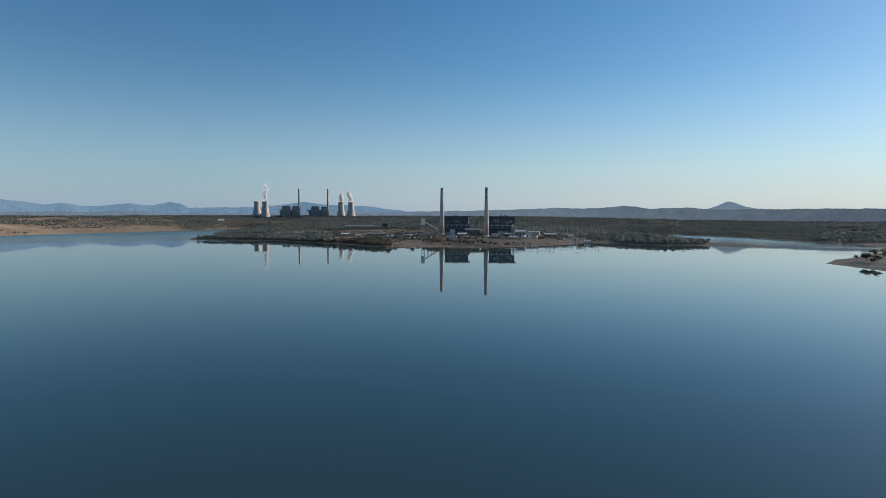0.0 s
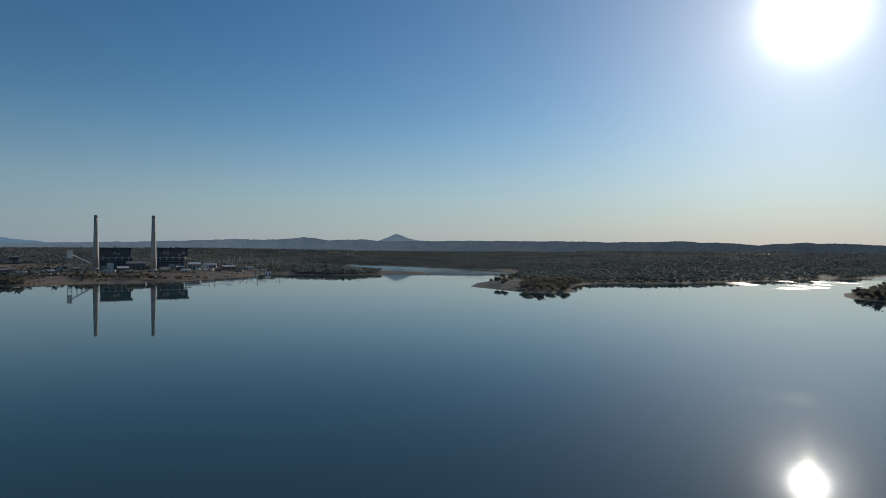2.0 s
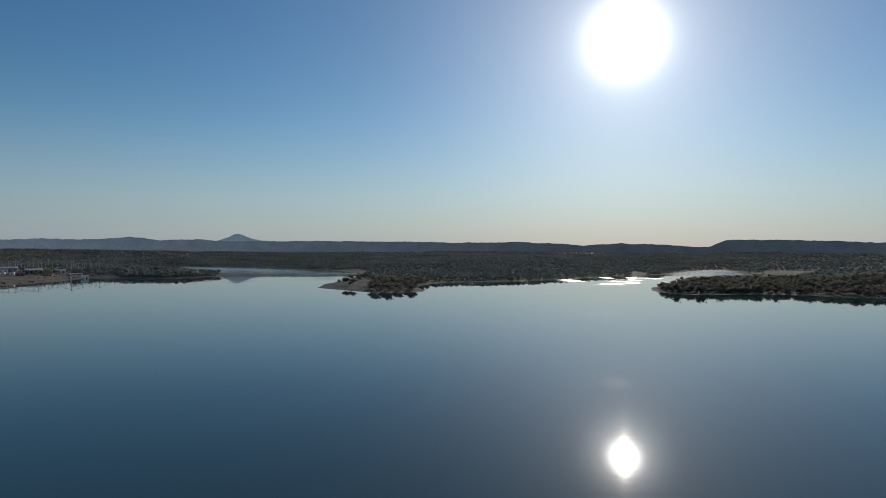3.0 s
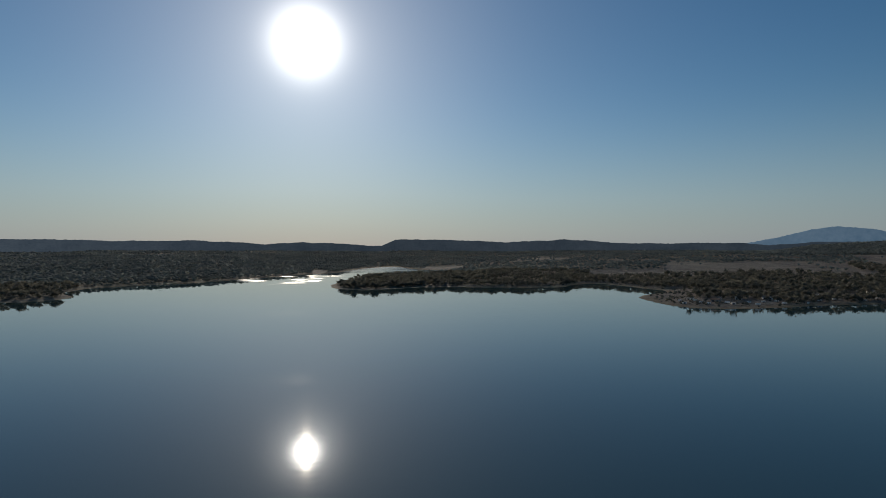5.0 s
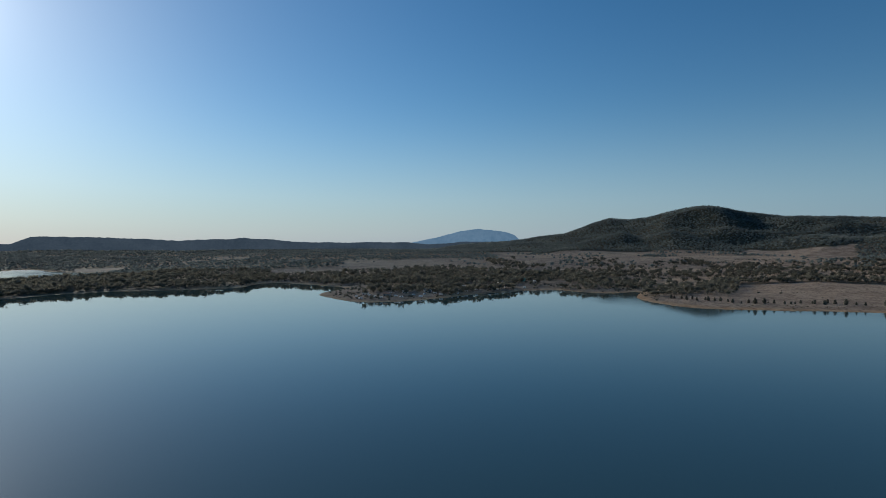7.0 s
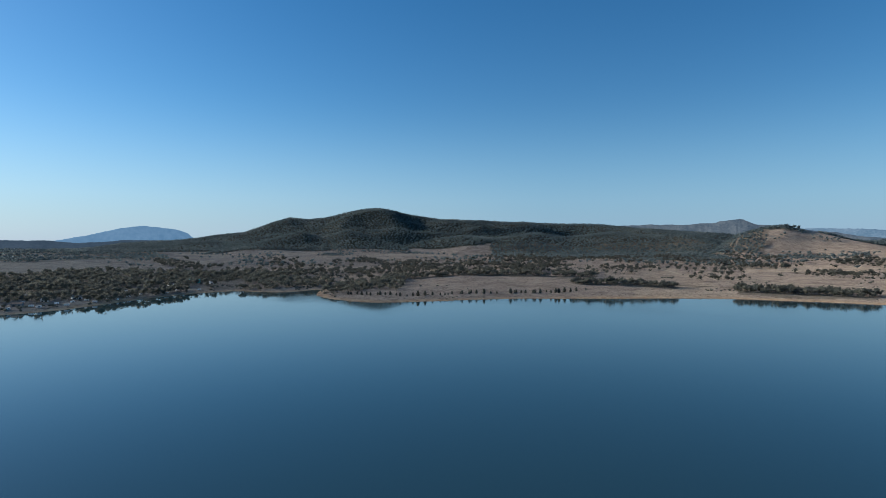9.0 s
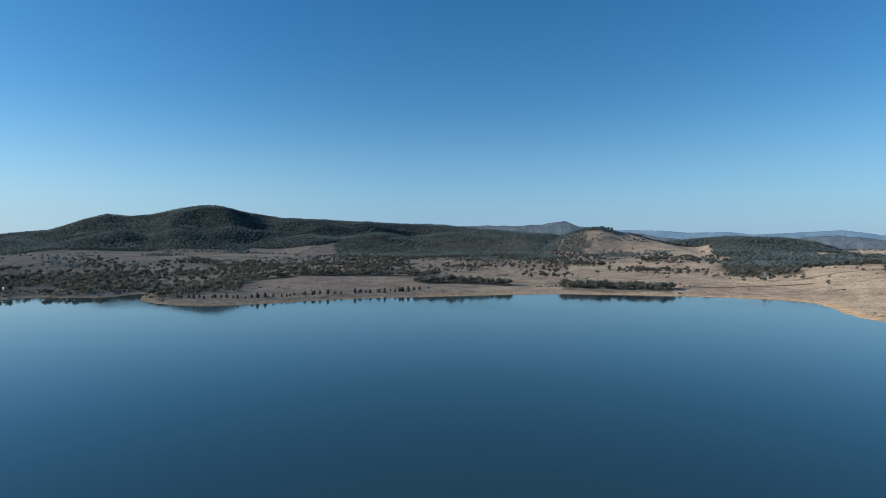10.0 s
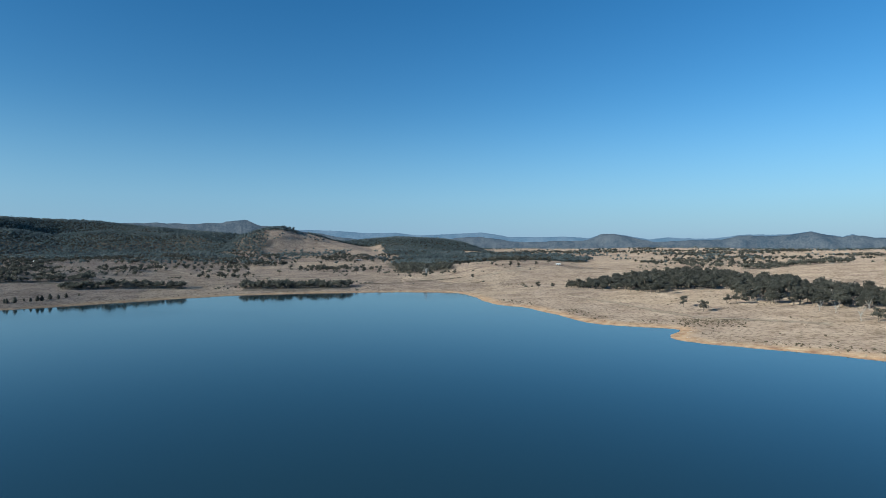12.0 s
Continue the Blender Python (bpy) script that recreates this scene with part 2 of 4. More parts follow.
LEAF = material("gum_leaves", ((0.066, 0.066, 0.053), (0.106, 0.104, 0.083), (0.165, 0.155, 0.122)), 0.05, 0.9, spread=0.4)
# gum leaves of the distant trees, with pale blue haze painted into the colour
HAZED_LEAF = material("hazed_gum_leaves", ((0.100, 0.124, 0.130), (0.155, 0.186, 0.184), (0.220, 0.245, 0.232)), 0.006, 0.9, spread=0.22)
BARK = material("bark", ((0.10, 0.08, 0.06), (0.24, 0.20, 0.16)), 0.8, 0.9)
DEAD = material("bleached_wood", ((0.26, 0.235, 0.20), (0.42, 0.39, 0.34)), 0.8, 0.85)
leafy(LEAF, 0.45), leafy(HAZED_LEAF, 0.55)
SHRUB = material("dry_shrub", ((0.06, 0.05, 0.03), (0.13, 0.10, 0.06)), 0.2, 0.95, spread=0.3)
ROCK = material("pale_stone", ((0.28, 0.24, 0.19), (0.46, 0.40, 0.32)), 0.7, 0.9, spread=0.25)
CONCRETE = material("weathered_concrete", ((0.30, 0.285, 0.26), (0.40, 0.38, 0.35), (0.47, 0.45, 0.42)), 0.05, 0.9)
TOWER = material("tower_concrete", ((0.34, 0.315, 0.30), (0.44, 0.41, 0.385)), 0.03, 0.9)
SOOT = material("sooty_band", ((0.05, 0.045, 0.04), (0.10, 0.09, 0.08)), 0.2, 0.9)
CLAD = material("dark_cladding", ((0.05, 0.062, 0.075), (0.10, 0.115, 0.13)), 0.08, 0.55)
CLAD_PALE = material("grey_cladding", ((0.20, 0.20, 0.195), (0.30, 0.295, 0.28)), 0.08, 0.6)
STEEL = material("galvanised_steel", ((0.30, 0.30, 0.29), (0.45, 0.44, 0.42)), 0.3, 0.5, 0.3)
WHITE = material("white_sheeting", ((0.62, 0.61, 0.58), (0.78, 0.77, 0.74)), 0.15, 0.5)
GLASS = material("dark_glazing", ((0.03, 0.04, 0.05), (0.07, 0.09, 0.10)), 0.3, 0.15)
RUST = material("brown_roofing", ((0.16, 0.10, 0.075), (0.26, 0.17, 0.12)), 0.2, 0.8)
TEAL = material("teal_roofing", ((0.05, 0.22, 0.20), (0.10, 0.32, 0.28)), 0.2, 0.5)
TRACK = material("pale_dirt_track", ((0.36, 0.28, 0.19), (0.48, 0.38, 0.26)), 0.1, 0.95)
# air haze is painted into the ranges' colour and glow, bluer farther off
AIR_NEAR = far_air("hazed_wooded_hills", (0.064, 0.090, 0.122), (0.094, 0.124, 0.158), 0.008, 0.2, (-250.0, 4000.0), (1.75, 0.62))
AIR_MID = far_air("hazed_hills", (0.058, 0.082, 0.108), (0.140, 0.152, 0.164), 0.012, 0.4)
AIR_PALE = far_air("haze_pale_uplands", (0.105, 0.165, 0.225), (0.175, 0.230, 0.285), 0.009, 0.25)
AIR_FAR = far_air("haze_blue_mountains", (0.105, 0.185, 0.275), (0.150, 0.235, 0.330), 0.0035, 0.2)

# ---- the lie of the land ----


def spot(bearing, metres):
    b = radians(bearing)
    return (math.sin(b) * metres, math.cos(b) * metres)


# the lake's edge as bearing and distance from the middle of the lake
WEST_SHORE = ((-60, 2300), (-48, 2450), (-37.4, 2690), (-33.7, 2860), (-29.6, 2950), (-25.3, 3160), (-22.9, 3250), (-20.5, 3480),
              (-19.2, 3620), (-18.4, 3600), (-18.6, 3400), (-19.2, 3200), (-20.5, 2909), (-22.0, 2402), (-24.0, 2104))
STATION_SHORE = ((-22.5, 2043), (-18, 1961), (-15.5, 1903), (-12.9, 1778), (-10.2, 1701), (-7.5, 1560), (-4.7, 1525), (-1.9, 1560),
                 (0.8, 1540), (2.6, 1525), (4.5, 1545), (6.5, 1560), (9.5, 1650), (12, 1730), (14.5, 1900), (15.5, 1860),
                 (17.5, 1830), (19.6, 1780), (22, 1770), (24.6, 1860), (30.6, 1905), (27.6, 1992), (24.6, 2060), (22.4, 2290),
                 (19.2, 2700), (18.0, 2815))
CHANNEL_SHORE = ((20, 2840), (22.5, 2810), (26, 2660), (29.1, 2480), (32.4, 2340), (35.8, 2198), (38, 1955), (36.9, 1656),
                 (33.1, 1290), (35.8, 1184), (39.1, 1110), (41.9, 1101), (44.0, 1150), (43.0, 1260), (43.7, 1335), (45.1, 1405),
                 (47, 1450), (51.1, 1480), (55, 1550), (58.5, 1680), (62.8, 1850), (66.2, 1990), (66.9, 2130), (69, 2440),
                 (71.3, 2600), (72.4, 2500), (73.1, 2310), (78.1, 2086))
CAMP_SHORE = ((75, 1861), (69, 1692), (66.2, 1476), (65.2, 1269), (66.2, 1197), (68.9, 1150), (73.9, 1225), (77.3, 1245),
              (82.8, 1242), (88.2, 1265), (89.0, 1360), (91.0, 1435), (93.6, 1350), (98.1, 1210), (94.7, 1060), (96.0, 976),
              (97.8, 915), (99.8, 890), (102.3, 897), (105, 925), (108, 985), (110.8, 1055), (113.6, 1100), (116.3, 1150),
              (118.5, 1165), (120.4, 1125), (122.2, 1105), (123.7, 1110), (126, 1165), (125.3, 1040), (126.5, 955), (129.1, 895),
              (131.3, 875), (133.7, 878))
EAST_SHORE = ((136.5, 895), (139.7, 915), (145.5, 950), (152, 970), (157, 1000), (163, 1050), (168, 1053), (173, 1058), (179, 1070),
              (183.5, 1060), (185.9, 1030), (187.6, 904), (189.2, 837), (192, 804), (194.7, 742), (197.4, 667), (200, 646),
              (203.5, 641), (205.5, 641), (206.4, 632), (205.0, 580), (206.0, 562), (208.3, 549), (212, 545), (216.9, 541),
              (221.3, 538), (235, 520), (260, 620), (285, 1200))
lake = np.array([spot(*p) for p in WEST_SHORE + STATION_SHORE + CHANNEL_SHORE + CAMP_SHORE + EAST_SHORE])
nxt = np.roll(lake, -1, 0)
lake = np.stack([0.8 * lake + 0.2 * nxt, 0.2 * lake + 0.8 * nxt], 1).reshape(-1, 2)     # corners cut once


def hashed(i, j, seed):
    v = np.sin(i * 127.1 + j * 311.7 + seed * 74.7) * 43758.5453
    return v - np.floor(v)


def smooth_noise(x, y, seed=0):
    i, j = np.floor(x), np.floor(y)
    u, v = x - i, y - j
    u, v = u * u * (3 - 2 * u), v * v * (3 - 2 * v)
    return ((hashed(i, j, seed) * (1 - u) + hashed(i + 1, j, seed) * u) * (1 - v)
            + (hashed(i, j + 1, seed) * (1 - u) + hashed(i + 1, j + 1, seed) * u) * v) * 2 - 1


def rolling(x, y, size, octaves=4, seed=0):
    total, amp = np.zeros_like(x, dtype=float), 1.0
    for o in range(octaves):
        total += amp * smooth_noise(x / size, y / size, seed + o)
        size, amp = size / 2.1, amp * 0.5
    return total


def inland(x, y):
    """Metres from the lake's edge, above 0 on land."""
    x, y = np.asarray(x, float), np.asarray(y, float)
    best, inside = np.full(x.shape, 1e12), np.zeros(x.shape, bool)
    for (ax, ay), (bx, by) in zip(lake, np.roll(lake, -1, 0)):
        ex, ey = bx - ax, by - ay
        h = np.clip(((x - ax) * ex + (y - ay) * ey) / (ex * ex + ey * ey + 1e-9), 0, 1)
        best = np.minimum(best, (x - ax - h * ex) ** 2 + (y - ay - h * ey) ** 2)
        if abs(ey) > 1e-9:
            inside ^= ((ay > y) != (by > y)) & (x < ex * (y - ay) / ey + ax)
    return np.sqrt(best) * np.where(inside, -1, 1) + 4.0 * rolling(x, y, 55, 3, 5)


# hills: crest distance, reach in front, reach behind, trees on the crest, and the crest line as bearing and height angle
HILLS = (
    (4200, 1100, 600, 0, ((-60, -0.3), (-38, -0.3), (-22, -0.22), (-5, -0.2), (10, -0.2), (22, -0.4))),
    (4000, 1250, 600, 9, ((104, -0.6), (109, 0.25), (113.6, 0.55), (117, 1.05), (119, 1.3), (120.2, 1.75), (121.6, 2.3), (123.1, 2.8),
                         (124.7, 2.65), (126.5, 2.8), (129, 3.45), (130.8, 3.7), (132.6, 3.55), (134.2, 3.13), (137.5, 2.65),
                         (143, 2.4), (147.5, 2.25), (153, 2.15), (156.4, 1.75), (160, 1.4), (165, 1.0), (169, 0.2), (173, -0.6))),
    (3250, 620, 450, 8, ((116, -0.7), (119.5, 0.2), (122, 0.9), (124.2, 1.5), (126, 0.9), (128.6, 1.6), (130.4, 1.0), (134, 0.1), (137, 0.7), (140, 1.1),
                         (143, 0.8), (147, 1.35), (150, 0.9), (154, 1.4), (158, 1.05), (161, 1.15), (165, 0.1), (167, -0.7))),
    (3000, 620, 500, 3, ((162.5, -0.6), (165, 1.0), (166.9, 1.62), (168.4, 1.78), (169.4, 1.6), (171, 1.2), (172.6, 0.7), (174.8, 0.15),
                         (177.5, -0.7))),
    (3400, 520, 500, 9, ((170, -0.6), (173.7, 0.4), (176, 0.6), (179, 0.88), (183.9, 0.72), (186, 0.35), (187.5, -0.2), (189.5, -0.8))),
    (1600, 560, 520, 0, ((180, -2.6), (184, -2.2), (187, -1.65), (190, -1.42), (194, -1.5), (197, -1.9), (202, -2.4))),
    (1500, 420, 500, 0, ((206, -3.0), (211, -2.4), (215, -1.72), (217.5, -1.45), (222, -1.2), (230, -1.2), (250, -2.0))),
)


def ease(v):
    v = np.clip(v, 0, 1)
    return v * v * (3 - 2 * v)


def land(x, y, s=None):
    """The ground's height."""
    x, y = np.asarray(x, float), np.asarray(y, float)
    s = inland(x, y) if s is None else s
    r, b = np.hypot(x, y), np.degrees(np.arctan2(x, y))
    b = np.where(b < -100, b + 360, b)
    up = np.maximum(s, 0)
    z = 2.4 * (1 - np.exp(-up / 13)) + 70 * (1 - np.exp(-np.maximum(up - 10, 0) / 1450))
    z = z * (1 - 0.72 * ease((b - 62) / 3) * ease((82 - b) / 5) * ease((2150 - r) / 300))      # the low wooded point
    z = z + rolling(x, y, 420, 4, 11) * 4.5 * ease(up / 220) + rolling(x, y, 620, 2, 17) * 6.0 * ease((up - 300) / 500)
    for crest, front, back, trees, line in HILLS:
        bend = crest * (1 + 0.03 * rolling(b, b * 0, 9, 2, 31))
        peak = EYE - trees + crest * np.tan(np.radians(np.interp(b, [p[0] for p in line], [p[1] for p in line], left=-3, right=-3)))
        spur = np.abs(rolling(x, y, 900, 4, 23))       # sharp spurs between rounded gullies
        gully = 1 + (0.10 - 0.55 * spur) * ease((bend - r) / 420)
        shape = np.where(r < bend, ease((r - bend + front) / front) * gully, ease((bend + back - r) / back))
        z = z + np.maximum(peak - z, 0) * np.clip(shape, 0, 1) * ease(s / 120)
    return np.where(s > 0, z, np.maximum(s * 0.09, -5))


# where trees stand thick: bearings, distances, spacing, and how much of it is wooded
WOODS = (
    (-38, -17, 3300, 4350, 19, 0.60), (-38, -24, 2690, 3300, 22, 0.24), (-22, -5, 1540, 1760, 11, 0.80), (-5, 0, 1540, 1760, 13, 0.42), (-23, -11, 1740, 2120, 11, 0.86), (-21.5, 0, 1760, 2550, 17, 0.40), (-24, 20, 2500, 4350, 18, 0.70),
    (0, 15, 1540, 1790, 13, 0.40), (8, 18, 1900, 2500, 17, 0.5), (16.5, 24.4, 1785, 2020, 12, 0.85), (18, 48, 2180, 3300, 14, 0.76),
    (38, 64.5, 1420, 3300, 14.5, 0.96), (64.5, 75, 2100, 3300, 15, 0.98), (18, 115, 3300, 4350, 18, 0.72), (38.3, 44, 1105, 1420, 13, 0.80), (65, 74, 1150, 1330, 11, 0.90), (72, 89, 1210, 1480, 12, 0.74), (80, 90, 1480, 1800, 15, 0.6),
    (79, 98, 1800, 3300, 20, 0.62), (98, 112, 2150, 3300, 20, 0.60), (98, 126, 1620, 2150, 24, 0.27), (74, 80, 2350, 3300, 20, 0.85), (88, 112, 1210, 1600, 14, 0.68), (99, 116, 945, 1300, 13, 0.52), (112, 125, 1180, 1560, 15, 0.66),
    (104, 118, 3000, 4350, 18, 0.97), (116, 142, 2900, 4300, 16.3, 0.95), (140, 168, 2950, 4300, 16.3, 0.92), (143, 163.5, 2250, 2950, 16, 0.80), (35.2, 38.6, 1230, 1600, 22, 0.50), (112, 144, 1750, 2950, 24, 0.33), (125, 134, 1010, 1330, 13, 0.60), (131.5, 152.5, 1290, 1345, 11, 0.75),
    (150, 159.5, 1125, 1170, 9, 0.75), (133, 186, 1330, 1900, 24, 0.29), (150, 186, 1850, 2950, 22, 0.36), (178, 186, 2300, 3100, 15, 0.85), (179.3, 184.5, 1480, 2300, 14, 0.78), (164.3, 175, 1120, 1185, 10, 0.75),
    (171, 188, 3050, 3650, 14, 0.96), (183, 197.5, 1850, 2400, 15, 0.85), (188, 213, 1560, 2700, 24, 0.36), (186, 222, 2700, 4350, 28, 0.34),
    (211.5, 219.5, 1500, 1600, 13, 0.7), (164, 169.5, 2880, 3060, 14, 0.6), (162, 166.6, 2480, 2980, 16, 0.7), (66, 82, 1340, 2150, 17, 0.72),
)


def wooded(x, y):
    """1 where the woods of the plan cover the ground, from 0 to 1."""
    r, b = np.hypot(x, y), np.degrees(np.arctan2(x, y))
    b = np.where(b < -100, b + 360, b)
    b, r = b + 0.9 * rolling(x, y, 170, 2, 41), r + 45 * rolling(x, y, 140, 2, 47)
    cover = np.zeros_like(r)
    for b0, b1, r0, r1, gap, share in WOODS:
        inside = (b > b0) & (b < b1) & (r > r0) & (r < r1)
        cover = np.where(inside, np.maximum(cover, np.clip((share - 0.52) * 2.3, 0, 1)), cover)
    return cover


def mesh_object(name, verts, faces, mat, parent=None):
    me = bpy.data.meshes.new(name)
    verts, faces = np.asarray(verts, dtype=np.float32), np.asarray(faces, dtype=np.int32)
    k = faces.shape[1]
    me.vertices.add(len(verts)), me.loops.add(faces.size), me.polygons.add(len(faces))
    me.vertices.foreach_set("co", verts.ravel())
    me.loops.foreach_set("vertex_index", faces.ravel())
    me.polygons.foreach_set("loop_start", np.arange(0, faces.size, k, dtype=np.int32))
    me.update(calc_edges=True)
    me.validate()
    me.materials.append(mat)
    ob = new(name, me)
    if parent:
        ob.parent = parent
    return ob


def polar_sheet(bearings, metres):
    """Faces of a closed sheet of rings."""
    nb, nr = len(bearings), len(metres)
    i, j = np.meshgrid(np.arange(nb), np.arange(nr - 1), indexing="ij")
    a, k = i * nr + j, ((i + 1) % nb) * nr + j
    return np.stack([a, a + 1, k + 1, k], -1).reshape(-1, 4)


bearings = np.concatenate([np.arange(-40, 224, 0.24), np.arange(224, 320, 1.5)])
metres = [60.0, 250.0, 420.0, 500.0]
while metres[-1] < 4650:
    metres.append(metres[-1] + max(7.0, metres[-1] * 0.0095))
metres = np.array(metres)
B, R = np.meshgrid(np.radians(bearings), metres, indexing="ij")
X, Y = np.sin(B) * R, np.cos(B) * R
S = inland(X, Y)
Z = land(X, Y, S)
ground = mesh_object("ground", np.stack([X, Y, Z], -1).reshape(-1, 3), polar_sheet(bearings, metres), GROUND)
ground.data.polygons.foreach_set("use_smooth", np.ones(len(ground.data.polygons), bool))
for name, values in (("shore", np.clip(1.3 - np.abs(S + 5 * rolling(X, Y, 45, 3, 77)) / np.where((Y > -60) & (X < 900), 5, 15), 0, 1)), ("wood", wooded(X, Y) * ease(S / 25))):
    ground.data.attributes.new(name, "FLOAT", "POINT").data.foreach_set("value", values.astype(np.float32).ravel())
tagged(ground, "dry grass plain and wooded hills with a bare clay shore", "ground", kind="structure")

turn = np.radians(np.arange(0, 360, 4.0))[::-1]
water = mesh_object("water", np.stack([np.sin(turn) * 4600, np.cos(turn) * 4600, 0 * turn], -1), np.arange(len(turn))[None], WATER)
tagged(water, "calm dark blue lake mirroring the sky", "lake", kind="structure")


def far_range(name, metres, line, mat, label, rough, seed, base=20.0):
    """A distant range: a ridge with a front and a back slope whose crest follows the line."""
    b = np.arange(line[0][0], line[-1][0] + 0.01, 0.03)
    crest = EYE + metres * np.tan(np.radians(np.interp(b, [p[0] for p in line], [p[1] for p in line])))
    crest = crest + rough * rolling(b, b * 0 + seed, 1.1, 3, seed)
    treetops = 2.4 * np.maximum(rolling(b, b * 0 + seed, 0.16, 2, seed + 9), -0.2)
    low = np.full_like(b, base)
    cols = []
    for share, offset in ((0.0, -170), (0.25, -130), (0.45, -90), (0.65, -60), (0.8, -35), (0.92, -14), (1.0, 0), (0.5, 40), (0.0, 70)):
        rr = metres * (1 + offset / 4600 + 0.013 * rolling(b, b * 0 + share * 3, 1.2, 4, seed + 3) * min(1, 3 * share) * (1 - share))
        cols.append(np.stack([np.sin(np.radians(b)) * rr, np.cos(np.radians(b)) * rr, low + (crest - low) * share + treetops * (share == 1.0)], -1))
    v = np.stack(cols, 1)
    n, k = v.shape[:2]
    i, j = np.meshgrid(np.arange(n - 1), np.arange(k - 1), indexing="ij")
    a = i * k + j
    f = np.stack([a, a + 1, a + k + 1, a + k], -1).reshape(-1, 4)
    ob = mesh_object(name, v.reshape(-1, 3), f, mat)
    return tagged(ob, label, "hills", kind="structure")


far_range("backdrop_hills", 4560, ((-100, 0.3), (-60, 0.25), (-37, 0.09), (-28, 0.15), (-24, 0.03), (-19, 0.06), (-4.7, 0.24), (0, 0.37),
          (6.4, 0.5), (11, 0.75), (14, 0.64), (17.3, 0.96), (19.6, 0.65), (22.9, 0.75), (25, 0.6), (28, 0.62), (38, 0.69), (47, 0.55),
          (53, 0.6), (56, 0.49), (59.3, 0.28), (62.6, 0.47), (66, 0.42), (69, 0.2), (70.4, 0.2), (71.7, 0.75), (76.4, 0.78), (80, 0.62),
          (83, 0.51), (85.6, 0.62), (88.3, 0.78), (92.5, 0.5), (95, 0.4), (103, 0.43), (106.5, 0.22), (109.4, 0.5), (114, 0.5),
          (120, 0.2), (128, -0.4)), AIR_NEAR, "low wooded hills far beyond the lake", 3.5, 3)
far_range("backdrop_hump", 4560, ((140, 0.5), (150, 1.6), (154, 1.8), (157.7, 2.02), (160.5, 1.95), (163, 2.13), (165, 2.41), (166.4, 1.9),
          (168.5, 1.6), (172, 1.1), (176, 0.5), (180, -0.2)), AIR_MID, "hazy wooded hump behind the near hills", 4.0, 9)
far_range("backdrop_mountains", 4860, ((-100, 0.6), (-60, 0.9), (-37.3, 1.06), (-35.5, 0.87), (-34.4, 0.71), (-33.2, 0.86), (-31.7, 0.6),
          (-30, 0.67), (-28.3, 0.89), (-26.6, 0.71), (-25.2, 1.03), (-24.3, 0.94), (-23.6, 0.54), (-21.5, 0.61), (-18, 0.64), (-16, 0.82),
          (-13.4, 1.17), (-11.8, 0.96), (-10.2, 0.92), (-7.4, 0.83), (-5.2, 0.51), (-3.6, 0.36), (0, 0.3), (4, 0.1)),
          AIR_FAR, "mountain range on the skyline, blue with painted haze", 3.0, 14)
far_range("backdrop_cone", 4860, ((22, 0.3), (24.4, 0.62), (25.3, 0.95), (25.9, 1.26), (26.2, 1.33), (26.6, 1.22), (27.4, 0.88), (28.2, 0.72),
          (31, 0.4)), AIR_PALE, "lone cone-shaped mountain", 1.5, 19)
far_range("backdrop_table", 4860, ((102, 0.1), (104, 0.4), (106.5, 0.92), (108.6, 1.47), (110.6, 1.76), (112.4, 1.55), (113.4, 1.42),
          (114.1, 1.16), (114.6, 0.7), (118, 0.2)), AIR_FAR, "flat-topped mountain, blue with painted haze", 2.0, 24)
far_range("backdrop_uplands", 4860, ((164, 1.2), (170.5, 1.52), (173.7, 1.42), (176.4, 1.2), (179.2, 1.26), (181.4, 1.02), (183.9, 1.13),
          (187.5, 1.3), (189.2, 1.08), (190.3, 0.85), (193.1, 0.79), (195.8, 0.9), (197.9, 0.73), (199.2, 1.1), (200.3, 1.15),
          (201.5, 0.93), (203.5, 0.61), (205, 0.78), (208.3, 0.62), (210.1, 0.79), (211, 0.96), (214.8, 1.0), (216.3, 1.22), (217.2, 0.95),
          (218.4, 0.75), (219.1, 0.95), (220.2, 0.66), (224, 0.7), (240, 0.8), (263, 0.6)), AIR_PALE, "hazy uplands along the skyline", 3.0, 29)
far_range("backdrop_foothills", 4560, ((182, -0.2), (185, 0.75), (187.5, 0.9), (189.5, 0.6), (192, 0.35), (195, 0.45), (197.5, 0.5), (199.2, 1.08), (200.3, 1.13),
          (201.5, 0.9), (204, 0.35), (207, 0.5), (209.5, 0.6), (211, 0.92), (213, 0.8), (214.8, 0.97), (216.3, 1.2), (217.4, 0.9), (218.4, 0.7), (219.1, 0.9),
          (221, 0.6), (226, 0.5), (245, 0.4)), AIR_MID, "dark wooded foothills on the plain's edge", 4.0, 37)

# ---- helpers for things ----


def part(name, bm, mat, parent=None, label=""):
    """Links a bmesh as one mesh object, under a thing or a part."""
    me = bpy.data.meshes.new(name)
    bm.to_mesh(me)
    bm.free()
    me.materials.append(mat)
    ob = new(name, me)
    if parent:
        ob.parent = parent
    return tagged(ob, label)


def thing(name, label, category, group="", m=None):
    ob = tagged(new(name), label, category, group)
    ob.matrix_world = m or Matrix()
    return ob


def box(x0, x1, y0, y1, z0, z1, bevel=0.0, bm=None):
    own = bmesh.new()
    bmesh.ops.create_cube(own, size=1.0)
    for v in own.verts:
        v.co = Vector((x0 + (v.co.x + 0.5) * (x1 - x0), y0 + (v.co.y + 0.5) * (y1 - y0), z0 + (v.co.z + 0.5) * (z1 - z0)))
    if bevel:
        bmesh.ops.bevel(own, geom=list(own.edges), offset=bevel, segments=1, affect="EDGES")
    if bm is None:
        return own
    join(bm, own)
    return bm


